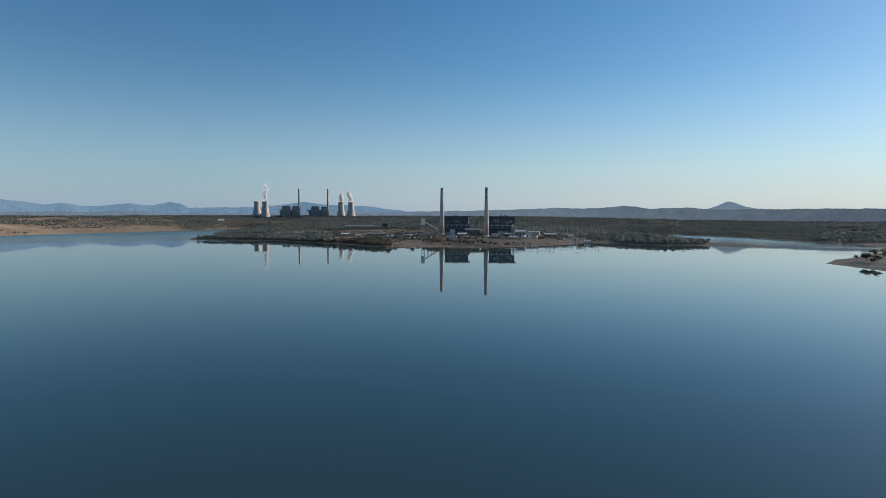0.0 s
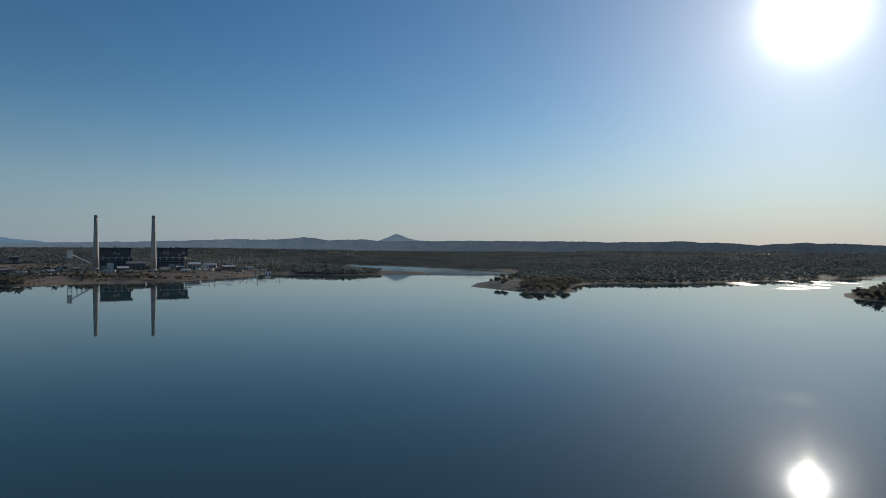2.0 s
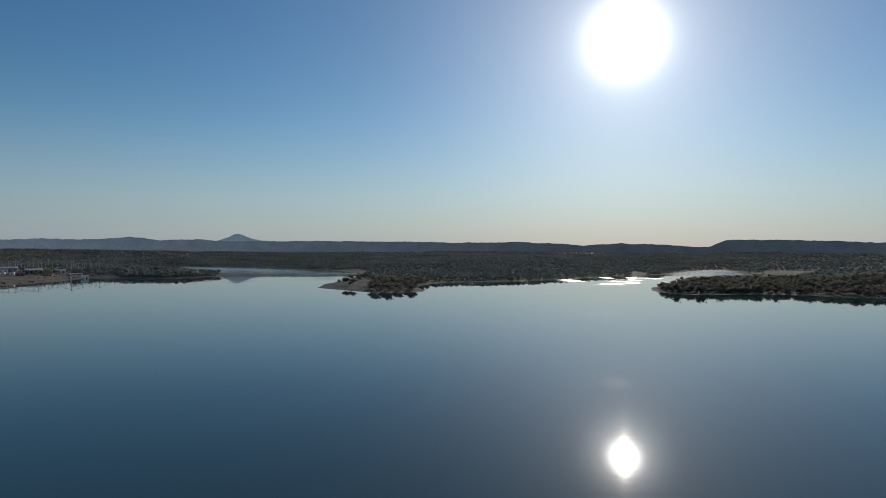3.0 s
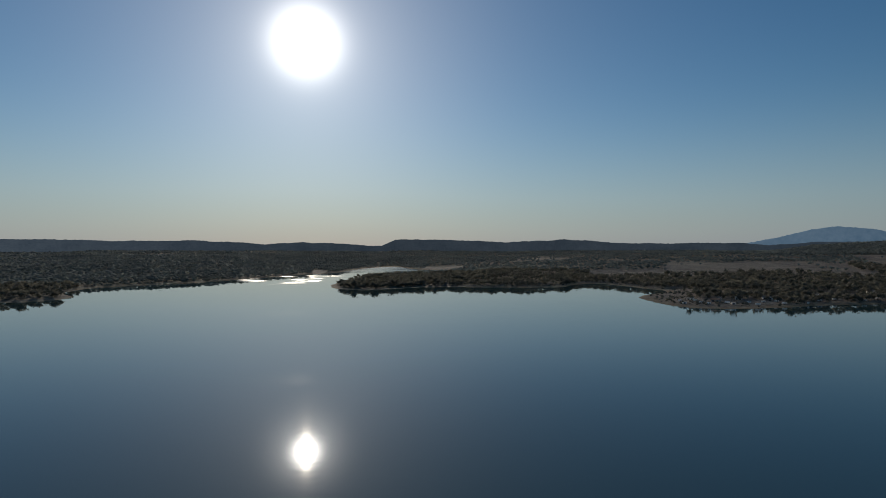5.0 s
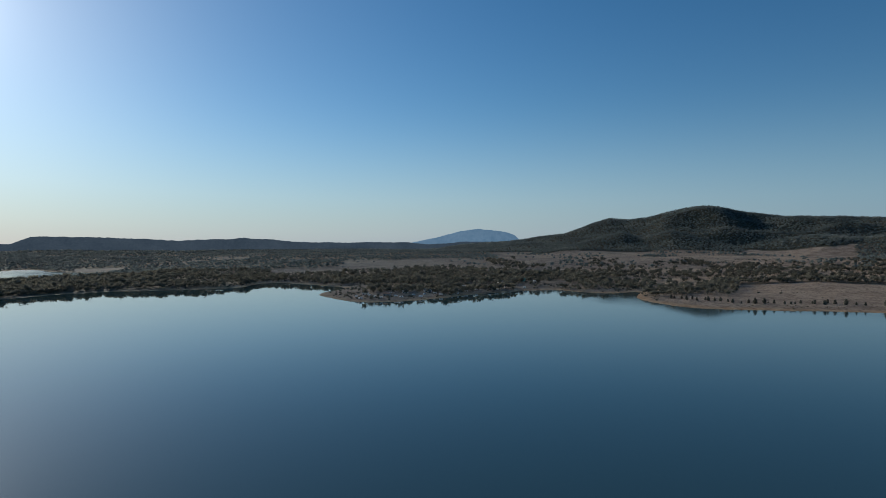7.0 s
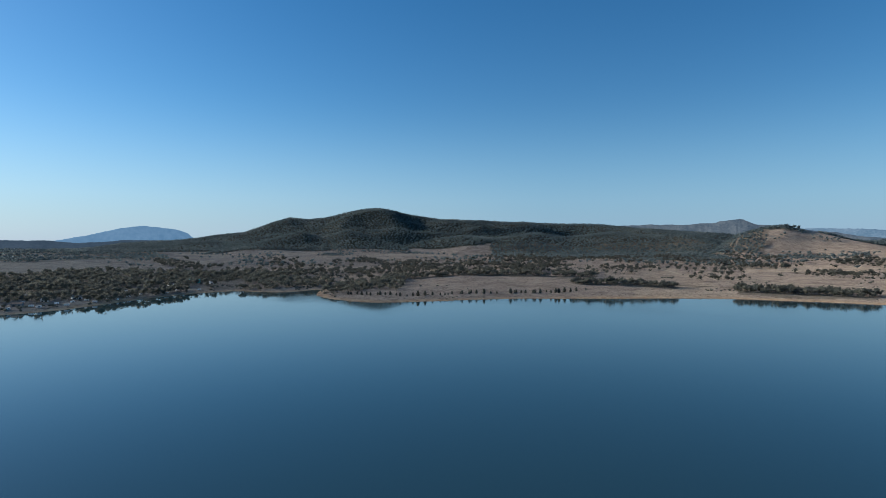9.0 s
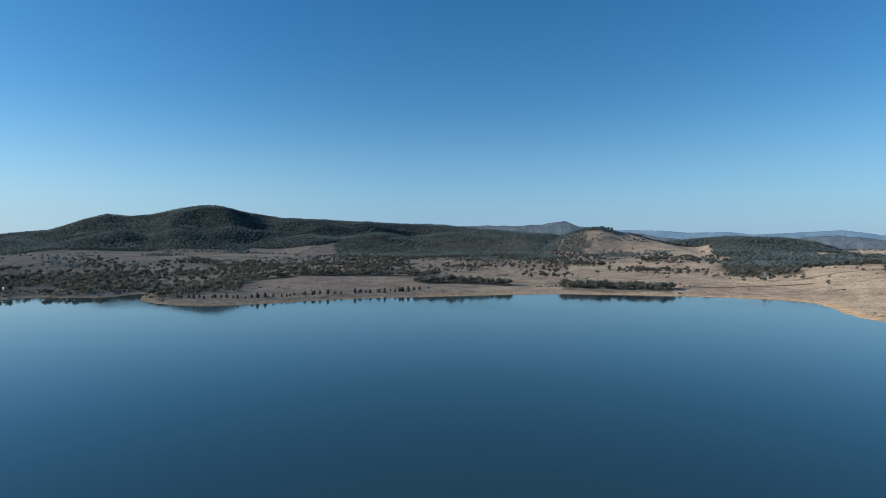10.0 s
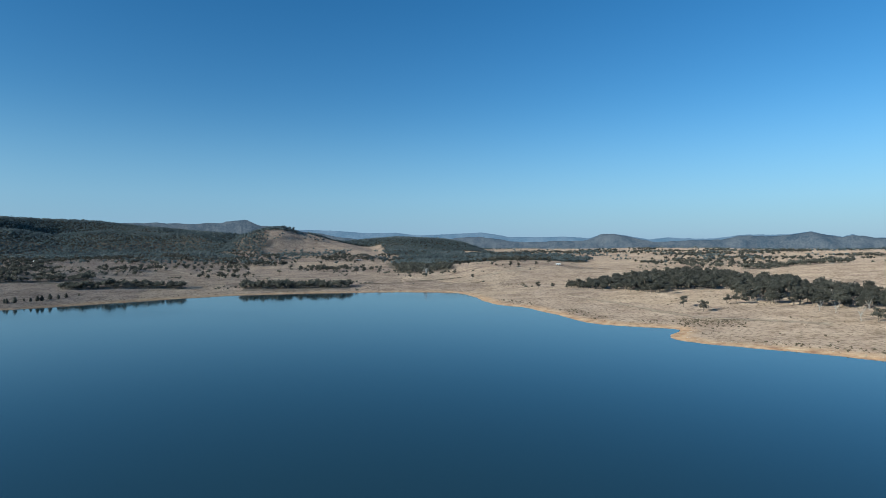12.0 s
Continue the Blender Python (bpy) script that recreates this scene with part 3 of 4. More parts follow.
def join(bm, own):
    me = bpy.data.meshes.new("spare")
    own.to_mesh(me)
    own.free()
    bm.from_mesh(me)
    bpy.data.meshes.remove(me)


def lathe(profile, sides=24, cap=True):
    """A turned body from (radius, height) pairs."""
    bm = bmesh.new()
    rows = [[bm.verts.new((r * math.cos(2 * math.pi * i / sides), r * math.sin(2 * math.pi * i / sides), z)) for i in range(sides)] for r, z in profile]
    for a, b in zip(rows, rows[1:]):
        for i in range(sides):
            bm.faces.new((a[i], a[(i + 1) % sides], b[(i + 1) % sides], b[i])).smooth = sides > 12
    if cap:
        bm.faces.new(rows[-1])
        bm.faces.new(rows[0][::-1])
    return bm


def bar(a, b, r0, r1=None, sides=5, bm=None):
    """A tapered round bar from a to b."""
    bm = bm or bmesh.new()
    a, b = Vector(a), Vector(b)
    turn = (b - a).to_track_quat("Z", "Y").to_matrix()
    r1 = r0 if r1 is None else r1
    rows = [[bm.verts.new(p + turn @ Vector((r * math.cos(2 * math.pi * i / sides), r * math.sin(2 * math.pi * i / sides), 0))) for i in range(sides)]
            for p, r in ((a, r0), (b, r1))]
    for i in range(sides):
        bm.faces.new((rows[0][i], rows[0][(i + 1) % sides], rows[1][(i + 1) % sides], rows[1][i]))
    bm.faces.new(rows[1])
    bm.faces.new(rows[0][::-1])
    return bm


def height(x, y):
    return float(land(np.array([x]), np.array([y]))[0])


def site(bearing, metres, sink=0.0, turn=0.0):
    """A pose on the ground there, whose +y leads away from the middle of the lake."""
    x, y = spot(bearing, metres)
    return pose(x, y, height(x, y) - sink, 0, 0, -bearing + turn)


CAP = material("stained_concrete", ((0.23, 0.215, 0.20), (0.32, 0.30, 0.28)), 0.1, 0.9)
CLAD_MID = material("mid_grey_cladding", ((0.085, 0.092, 0.10), (0.14, 0.145, 0.15)), 0.08, 0.6)

# ---- the power station on the point ----


def chimney(bearing, metres, top, label):
    m = site(bearing, metres, 0.5)
    tall = top - m.translation.z
    c = thing("chimney", label, "chimney", "station chimneys", m)
    part("base", lathe([(9.6, 0), (9.6, 3), (8.9, 3.6), (8.8, 7)], 28), CONCRETE, c)
    part("shaft", lathe([(8.6, 7), (7.4, tall * 0.3), (6.0, tall * 0.65), (4.9, tall - 9)], 28), CONCRETE, c)
    part("cap", lathe([(4.9, tall - 9), (5.0, tall - 8.8), (4.9, tall - 1), (4.4, tall - 0.9), (4.3, tall)], 28), CAP, c, "smoke-stained collar")
    for share in (0.36, 0.66, 0.9):
        r = 8.0 - 3.4 * share
        part("platform", lathe([(r, tall * share), (r + 0.9, tall * share), (r + 0.9, tall * share + 1.0), (r, tall * share + 1.2)], 20, False), STEEL, c)
    return c


chimney(-0.11, 1962, 176, "tall tapered concrete chimney with a dark top")
chimney(4.27, 1886, 175, "tall tapered concrete chimney beside the boiler house")


def boiler_house(left, wide, lower_wide, roof_vent):
    m = site(3.5, 2010, 1.0)
    g = m.translation.z
    h = thing("boiler_house", "dark clad boiler house with a stepped upper storey", "power station", "boiler houses", m @ pose(left, 0, 0))
    top, mid = 81 - g, 53 - g
    part("lower_hall", box(0, lower_wide, 0, 62, 0, mid, 0.4), CLAD, h)
    part("upper_hall", box(1, wide - 2, 6, 58, mid, top - 3, 0.3), CLAD, h)
    part("roof", box(-1.5, wide + 3, 3, 61, top - 3, top, 0.3), SOOT, h)
    part("ledge", box(-0.6, lower_wide + 1, -1.6, 3, mid - 4, mid - 1.5, 0.2), STEEL, h)
    r = random.Random(int(left))
    for i in range(7):
        x = 5 + i * (wide - 14) / 7.0
        z = mid + r.uniform(2, 8)
        part("panel", box(x, x + (wide - 14) / 7.0 - r.uniform(0.6, 4), 5.4, 6.3, z, z + r.uniform(6, 14), 0.1), r.choice((CLAD_MID, CLAD_PALE, CLAD_MID)), h, "grey wall panel")
    for k in range(5):
        z = 5 + k * (mid - 9) / 5.0
        part("string_course", box(-0.3, lower_wide + 0.3, -0.7, 0.2, z, z + 0.9), CLAD_PALE if k % 2 else CLAD_MID, h)
    for k in range(3):
        z = 8 + k * 10.5
        part("window_band", box(3, lower_wide - 3, -0.35, 0.2, z, z + 2.4), GLASS, h, "long dark window band")
    for i in range(6):
        x = r.uniform(2, lower_wide - 16)
        part("annex", box(x, x + r.uniform(8, 18), -14 - 4 * (i % 2), -0.2, 0, r.uniform(5, 19), 0.3), r.choice((CLAD_MID, CLAD_PALE, STEEL, WHITE)), h)
    for i in range(5):
        x = wide * (i + 0.5) / 5.0
        part("flue", bar((x, 6, mid + 1), (x, -6, mid - 9), 1.6, 1.6, 8), STEEL, h)
    for i in range(roof_vent):
        x = wide * (0.42 + 0.16 * i)
        part("vent", box(x, x + 6, 24, 32, top, top + 4.5, 0.3), STEEL, h)
    # open steel and ducts at the end of the hall
    for i in range(4):
        part("duct", bar((lower_wide + 5 + i * 5, 12, 0), (lower_wide + 5 + i * 5, 12, mid - 12 + 3 * (i % 2)), 1.7, 1.7, 10), STEEL, h)
    for k in range(4):
        part("gantry_floor", box(lower_wide, lower_wide + 24, 4, 22, 6 + k * 8, 6.7 + k * 8), STEEL, h)
    return h


boiler_house(-117, 84, 87, 1)
boiler_house(37, 90, 76, 2)


rng_station = random.Random(19)


def shed(bearing, metres, wide, deep, tall, walls, roofing, label, turn=0.0, pitch=0.22, name="shed", category="shed", doors=2, sink=0.6):
    s = thing(name, label, category, "", site(bearing, metres, sink, turn))
    rise = deep * pitch
    bm = bmesh.new()
    outline = ((-deep / 2, 0), (deep / 2, 0), (deep / 2, tall), (0, tall + rise), (-deep / 2, tall))
    ends = [[bm.verts.new((x, y, z)) for y, z in outline] for x in (-wide / 2, wide / 2)]
    for i in range(5):
        bm.faces.new((ends[0][i], ends[0][(i + 1) % 5], ends[1][(i + 1) % 5], ends[1][i]))
    bm.faces.new(ends[0][::-1]), bm.faces.new(ends[1])
    bmesh.ops.recalc_face_normals(bm, faces=bm.faces)
    part("wall", bm, walls, s)
    bm = bmesh.new()
    over, e = 0.5, 0.35
    pts = [(-deep / 2 - over, tall - 0.1), (0, tall + rise), (deep / 2 + over, tall - 0.1), (deep / 2 + over, tall + e - 0.1), (0, tall + rise + e), (-deep / 2 - over, tall + e - 0.1)]
    ends = [[bm.verts.new((x, y, z)) for y, z in pts] for x in (-wide / 2 - over, wide / 2 + over)]
    for i in range(6):
        bm.faces.new((ends[0][i], ends[0][(i + 1) % 6], ends[1][(i + 1) % 6], ends[1][i]))
    bm.faces.new(ends[0][::-1]), bm.faces.new(ends[1])
    bmesh.ops.recalc_face_normals(bm, faces=bm.faces)
    part("roof", bm, roofing, s)
    for i in range(doors):
        x = -wide / 2 + wide * (i + 0.5) / doors
        part("door", box(x - wide * 0.12 / doors - 0.6, x + wide * 0.12 / doors + 0.6, -deep / 2 - 0.12, -deep / 2 + 0.05, 0.2, tall * 0.7), GLASS, s, "dark doorway")
    return s


shed(1.9, 1915, 30, 18, 8, CLAD_PALE, WHITE, "long white workshop in front of the boiler house", name="workshop", doors=4)
shed(5.2, 1925, 24, 16, 8, WHITE, CLAD_PALE, "white flat workshop beside the chimney", name="workshop", doors=3)
shed(6.4, 1945, 22, 16, 9, CLAD_MID, WHITE, "grey workshop with a white roof", name="workshop", doors=3)
shed(7.6, 1960, 34, 24, 17, CLAD_PALE, WHITE, "tall white hall stepped against the boiler house", name="hall", doors=3)
shed(8.5, 1975, 24, 20, 10, WHITE, CLAD_PALE, "small white hall near the switchyard", name="hall", doors=2)
shed(2.9, 1950, 50, 26, 19, CLAD_MID, CLAD_PALE, "grey hall between the boiler houses", name="hall", doors=4)
shed(-5.2, 1880, 22, 12, 6, WHITE, WHITE, "low white depot building among trees", doors=3)
shed(-4.3, 1840, 16, 10, 6, WHITE, CLAD_PALE, "low white depot shed among trees", doors=2)
shed(-3.4, 1890, 26, 12, 6, CLAD_PALE, WHITE, "low grey store with a white roof", doors=3)
shed(10.5, 1980, 40, 20, 9, RUST, WHITE, "brown brick store with a pale roof", doors=4)
shed(9.6, 1890, 20, 12, 7, RUST, RUST, "brown store on the point", doors=2)
shed(-7.4, 2560, 190, 26, 14, CLAD_PALE, CLAD_PALE, "long grey coal store hall", name="coal_store", doors=9, pitch=0.15)
shed(-5.7, 2560, 26, 24, 26, CLAD, CLAD_PALE, "square dark transfer tower at the coal store", name="transfer_tower", doors=1, pitch=0.05)
shed(-20.9, 3700, 34, 20, 10, WHITE, WHITE, "white farm shed on the far shore", doors=2)


for b, r, w, d, h, wall_mat, roof_mat, label in (
        (-9.6, 2060, 26, 14, 6, CLAD_PALE, WHITE, "long pale store beside the coal yard"),
        (-8.3, 1990, 16, 10, 5, WHITE, WHITE, "small white site office among trees"),
        (-6.6, 1975, 34, 16, 8, CLAD_MID, CLAD_PALE, "grey maintenance shed near the coal yard"),
        (-5.9, 2130, 20, 12, 7, WHITE, CLAD_PALE, "white plant room near the coal yard"),
        (-3.0, 1790, 18, 9, 4, WHITE, WHITE, "low white gatehouse among trees"),
        (-1.2, 1800, 14, 8, 4, CLAD_PALE, WHITE, "low grey amenities hut near the water"),
        (0.9, 1850, 28, 12, 6, WHITE, CLAD_PALE, "long white pump hall by the chimney"),
        (2.4, 1835, 20, 10, 5, CLAD_PALE, WHITE, "pale workshop near the waterfront"),
        (6.9, 1860, 26, 12, 6, WHITE, WHITE, "white canteen block before the boiler house"),
        (8.9, 2030, 40, 18, 11, CLAD_PALE, WHITE, "pale turbine store at the switchyard"),
        (11.4, 1900, 22, 12, 6, CLAD_PALE, RUST, "brown-roofed store near the point"),
        (12.2, 2010, 34, 14, 7, WHITE, WHITE, "long white store behind the point")):
    shed(b, r, w, d, h, wall_mat, roof_mat, label, rng_station.uniform(-12, 12), name="plant_building", category="building", doors=3)


def storage_tank(bearing, metres, radius, tall):
    t = thing("storage_tank", "squat pale steel storage tank at the power station", "tank", "storage tanks", site(bearing, metres, 0.4))
    part("shell", lathe([(radius, 0), (radius, tall)], 24), WHITE, t)
    part("roof", lathe([(radius + 0.2, tall), (radius + 0.2, tall + 0.3), (radius * 0.5, tall + 0.9), (0.4, tall + 1.3)], 24), CLAD_PALE, t)
    for k in range(3):
        part("hoop", lathe([(radius, tall * (0.25 + 0.25 * k)), (radius + 0.15, tall * (0.25 + 0.25 * k)), (radius + 0.15, tall * (0.25 + 0.25 * k) + 0.3), (radius, tall * (0.25 + 0.25 * k) + 0.3)], 24, False), STEEL, t)
    part("ladder", box(-0.4, 0.4, -radius - 0.5, -radius - 0.1, 0, tall + 0.6), STEEL, t)


for b, r, wide, tall in ((7.9, 1900, 7, 9), (8.5, 1905, 6, 8), (9.1, 1915, 6, 8), (-2.7, 1985, 8, 9), (-6.2, 1900, 6, 7)):
    storage_tank(b, r, wide, tall)


def coal_tower():
    m = site(-1.98, 1930, 1)
    t = thing("transfer_house", "pale coal transfer house on steel legs with a sloping gallery", "conveyor", "", m)
    g = m.translation.z
    part("cabin", box(-6.5, 6.5, -6, 6, 38 - 0, 60, 0.3), WHITE, t)
    part("roof", box(-7.2, 7.2, -6.8, 6.8, 60, 61.2, 0.2), CLAD_PALE, t)
    for x in (-5.5, 5.5):
        for y in (-5, 5):
            part("leg", box(x - 0.8, x + 0.8, y - 0.8, y + 0.8, 0, 38), STEEL, t)
    for k in range(3):
        part("floor", box(-6, 6, -5.5, 5.5, 9 + 10 * k, 9.8 + 10 * k), STEEL, t)
        part("brace", bar((-5.5, -5.2, 10 * k), (5.5, -5.2, 10 * k + 10), 0.45), STEEL, t)
    bm = bmesh.new()
    a, b, w, h = Vector((6, 0, 46)), Vector((52, 18, 20)), 2.4, 4.2
    ends = [[bm.verts.new(p + Vector((0, y, z))) for y, z in ((-w, 0), (w, 0), (w, h), (-w, h))] for p in (a, b)]
    for i in range(4):
        bm.faces.new((ends[0][i], ends[0][(i + 1) % 4], ends[1][(i + 1) % 4], ends[1][i]))
    bm.faces.new(ends[0][::-1]), bm.faces.new(ends[1])
    part("gallery", bm, WHITE, t, "sloping covered conveyor gallery")
    for s in (0.25, 0.5, 0.75, 0.98):
        p = a.lerp(b, s)
        for side in (-5, 5):
            part("trestle", bar((p.x + side, p.y, 0), (p.x, p.y, p.z + 0.2), 0.6), STEEL, t)
    return t


coal_tower()


def switchyard_post(tall):
    p = thing("switchyard_post", "slim pale steel switchyard post with a crossarm", "pylon", "switchyard posts")
    part("mast", bar((0, 0, -0.5), (0, 0, tall), 0.75, 0.35, 6), STEEL, p)
    part("crossarm", box(-5, 5, -0.3, 0.3, tall * 0.86, tall * 0.86 + 0.6), STEEL, p)
    part("brace", bar((-3.5, 0, tall * 0.86), (0, 0, tall * 0.7), 0.2), STEEL, p)
    return p


rng = random.Random(7)
first_post = switchyard_post(26.0)
first_post.matrix_world = site(8.2, 2070)
for i in range(38):
    b, r = 8.4 + 7.4 * (i + rng.random()) / 38.0, rng.choice((2050, 2110, 2170, 2240)) + rng.uniform(-14, 14)
    m = site(b, r, 0, rng.uniform(-15, 15))
    copy_thing(first_post, m @ Matrix.Scale(rng.uniform(0.75, 1.35), 4))


def pylon(bearing, metres, tall):
    p = thing("pylon", "grey lattice power line pylon", "pylon", "power line pylons", site(bearing, metres))
    w = tall * 0.11
    for x in (-1, 1):
        for y in (-1, 1):
            part("leg", bar((x * w, y * w, -0.5), (x * 0.7, y * 0.7, tall), 0.4, 0.25, 4), STEEL, p)
    for k in range(5):
        s0, s1 = k / 5.0, (k + 1) / 5.0
        a, c = w * (1 - s0) + 0.7 * s0, w * (1 - s1) + 0.7 * s1
        part("lattice", bar((-a, -a, tall * s0), (c, -c, tall * s1), 0.22, 0.22, 4, bar((a, -a, tall * s0), (-c, -c, tall * s1), 0.22, 0.22, 4)), STEEL, p)
    for k, s in enumerate((0.72, 0.84, 0.95)):
        part("crossarm", box(-7 + k, 7 - k, -0.35, 0.35, tall * s, tall * s + 0.7), STEEL, p)
    return p


for b, r, t in ((17.0, 3050, 46), (18.4, 3100, 46), (21.5, 3250, 46), (12.5, 2650, 42), (15.0, 2850, 42), (182.2, 1330, 19)):
    pylon(b, r, t)


def portal_crane():
    c = thing("portal_crane", "white portal crane on the station's waterfront", "crane", "", site(13.4, 1835, 0.3))
    for x in (-13, 13):
        part("leg", box(x - 0.8, x + 0.8, -0.8, 0.8, 0, 15, 0.1), WHITE, c)
        part("foot", box(x - 2.5, x + 2.5, -2, 2, 0, 1.8, 0.2), STEEL, c)
    part("beam", box(-15, 15, -1.2, 1.2, 14, 16.2, 0.1), WHITE, c)
    part("cabin", box(-5, 1, -2, 2, 10.5, 14, 0.2), CLAD_PALE, c)
    return c


portal_crane()
shed(14.0, 1850, 18, 10, 8, WHITE, WHITE, "white pump house at the waterfront", name="pump_house", doors=2)
shed(12.9, 1820, 12, 8, 6, WHITE, CLAD_PALE, "small white pump house at the waterfront", name="pump_house", doors=1)

# ---- the second power station, far behind ----
FAR = 4150.0


def cooling_tower(bearing, metres):
    m = site(bearing, metres, 3)
    top = EYE + metres * math.tan(radians(1.17)) - m.translation.z
    t = thing("cooling_tower", "pale concrete cooling tower with a waisted shell", "cooling tower", "cooling towers", m)
    prof = []
    for k in range(13):
        s = k / 12.0
        prof.append((19.5 * math.sqrt(1 + ((s - 0.76) / 0.56) ** 2 * 1.05), 6 + (top - 6) * s))
    shell = prof + [(prof[-1][0] - 1.5, top), (prof[-3][0] - 1.5, prof[-3][1])]
    part("shell", lathe(shell, 40, False), TOWER, t)
    part("rim", lathe([(prof[-1][0], top - 1.5), (prof[-1][0] + 0.8, top - 1.5), (prof[-1][0] + 0.8, top + 0.3), (prof[-1][0] - 1, top + 0.3)], 40, False), CONCRETE, t)
    for i in range(20):
        a = 2 * math.pi * i / 20
        r = prof[0][0]
        part("strut", bar((math.cos(a) * (r + 2), math.sin(a) * (r + 2), 0), (math.cos(a + 0.12) * r, math.sin(a + 0.12) * r, 6.4), 0.6, 0.6, 4), CONCRETE, t)
    return t


for b, r in ((-17.75, 4190), (-17.0, 4110), (-9.95, 4190), (-9.0, 4110)):
    cooling_tower(b, r)


def far_chimney(bearing):
    m = site(bearing, FAR - 40, 2)
    top = EYE + (FAR - 40) * math.tan(radians(2.44)) - m.translation.z
    c = thing("chimney", "very tall slim grey concrete chimney", "chimney", "far station chimneys", m)
    part("shaft", lathe([(9.0, 0), (7.2, top * 0.5), (6.0, top - 14)], 24), TOWER, c)
    part("cap", lathe([(6.0, top - 14), (6.3, top - 13.5), (6.3, top - 1), (5.4, top)], 24), CONCRETE, c, "plain collar")


far_chimney(-13.9)
far_chimney(-11.2)


def boiler_unit(bearing, wide, tall):
    m = site(bearing, FAR, 2)
    u = thing("boiler_unit", "grey clad boiler block of the far power station", "power station", "far boiler blocks", m)
    top = EYE + FAR * math.tan(radians(tall)) - m.translation.z
    part("block", box(-wide / 2, wide / 2, 0, 50, 0, top, 0.6), CLAD_PALE, u)
    part("penthouse", box(-wide / 2 + 6, wide / 2 - 6, 8, 40, top, top + 5, 0.4), CLAD, u)
    part("bunker_bay", box(-wide / 2 - 14, -wide / 2, 4, 40, 0, top * 0.72, 0.4), CLAD_PALE, u)
    part("precipitator", box(-wide / 2 + 3, wide / 2 - 3, -26, 0, 0, top * 0.5, 0.4), CLAD_PALE, u)
    for k in range(4):
        part("band", box(-wide / 2 - 0.4, wide / 2 + 0.4, -0.5, 0.2, top * (0.55 + 0.11 * k), top * (0.55 + 0.11 * k) + 2.0), STEEL, u)


for b, w, t in ((-15.1, 60, 0.72), (-14.2, 52, 0.70), (-12.4, 58, 0.70), (-11.5, 52, 0.66)):
    boiler_unit(b, w, t)


def gallery(b0, z0, b1, z1, metres):
    g = thing("conveyor_gallery", "long sloping grey conveyor gallery", "conveyor", "", site((b0 + b1) / 2, metres))
    back = g.matrix_world.inverted()
    ends = [back @ Vector((*spot(b, metres), z)) for b, z in ((b0, z0), (b1, z1))]
    bm = bmesh.new()
    rows = [[bm.verts.new(p + Vector((0, y, z))) for y, z in ((-4, -4), (4, -4), (4, 4), (-4, 4))] for p in ends]
    for i in range(4):
        bm.faces.new((rows[0][i], rows[0][(i + 1) % 4], rows[1][(i + 1) % 4], rows[1][i]))
    bm.faces.new(rows[0][::-1]), bm.faces.new(rows[1])
    part("tube", bm, CLAD_PALE, g)
    for s in (0.1, 0.4, 0.7, 0.95):
        p = ends[0].lerp(ends[1], s)
        part("trestle", bar((p.x, p.y, -3), (p.x, p.y, p.z), 2.0), STEEL, g)


gallery(-13.2, 112, -11.9, 72, FAR - 70)

steam_mat = bpy.data.materials.new("steam")
steam_mat.use_nodes = True
sn, sl = steam_mat.node_tree.nodes, steam_mat.node_tree.links
sn.remove(sn["Principled BSDF"])
lit, thru, clear, body, veil_mix = (sn.new("ShaderNodeBsdfDiffuse"), sn.new("ShaderNodeBsdfTranslucent"), sn.new("ShaderNodeBsdfTransparent"),
                                    sn.new("ShaderNodeMixShader"), sn.new("ShaderNodeMixShader"))
for node in (lit, thru):
    node.inputs["Color"].default_value = (0.95, 0.95, 0.96, 1)
sl.new(lit.outputs[0], body.inputs[1]), sl.new(thru.outputs[0], body.inputs[2])
veil_mix.inputs[0].default_value = 0.17
sl.new(clear.outputs[0], veil_mix.inputs[1]), sl.new(body.outputs[0], veil_mix.inputs[2])
sl.new(veil_mix.outputs[0], sn["Material Output"].inputs["Surface"])


def plume(bearing, metres, tall, lean, thick, label):
    m = site(bearing, metres, 3)
    top = EYE + metres * math.tan(radians(1.17)) - m.translation.z
    r = random.Random(int(abs(bearing) * 10))
    bm = bmesh.new()
    for k in range(26):
        s = k / 25.0
        own = bmesh.new()
        bmesh.ops.create_icosphere(own, subdivisions=2, radius=1.0)
        size = 0.8 * thick * (0.75 + 0.5 * math.sin(s * 2.6)) * r.uniform(0.6, 1.1) * (1 - 0.45 * s)
        at = Vector((lean * s ** 1.3 + r.uniform(-1, 1) * thick * 0.5, r.uniform(-1, 1) * thick * 0.5, top - 5 + tall * s))
        for v in own.verts:
            bump = 1 + 0.28 * noise.noise(v.co * 1.7 + at * 0.1)
            v.co = at + Vector((v.co.x, v.co.y, v.co.z * 1.35)) * size * bump
        for f in own.faces:
            f.smooth = True
        join(bm, own)
    ob = part("steam_plume", bm, steam_mat)
    ob.matrix_world = m
    tagged(ob, label, "steam", "steam plumes")


plume(-17.0, 4110, 120, 8, 17, "tall white steam plume rising from a cooling tower")
plume(-9.95, 4190, 78, 4, 17, "white steam plume rising from a cooling tower")
plume(-9.0, 4110, 84, -22, 17, "leaning white steam plume over a cooling tower")

# ---- trees ----


def blob(r, rough, squash, pr):
    own = bmesh.new()
    bmesh.ops.create_icosphere(own, subdivisions=1, radius=1.0)
    v = np.array([tuple(p.co) for p in own.verts]) * (1 + rough * (pr.random(len(own.verts))[:, None] - 0.5)) * r
    f = np.array([[q.index for q in p.verts] for p in own.faces])
    own.free()
    v[:, 2] *= squash
    return v, f


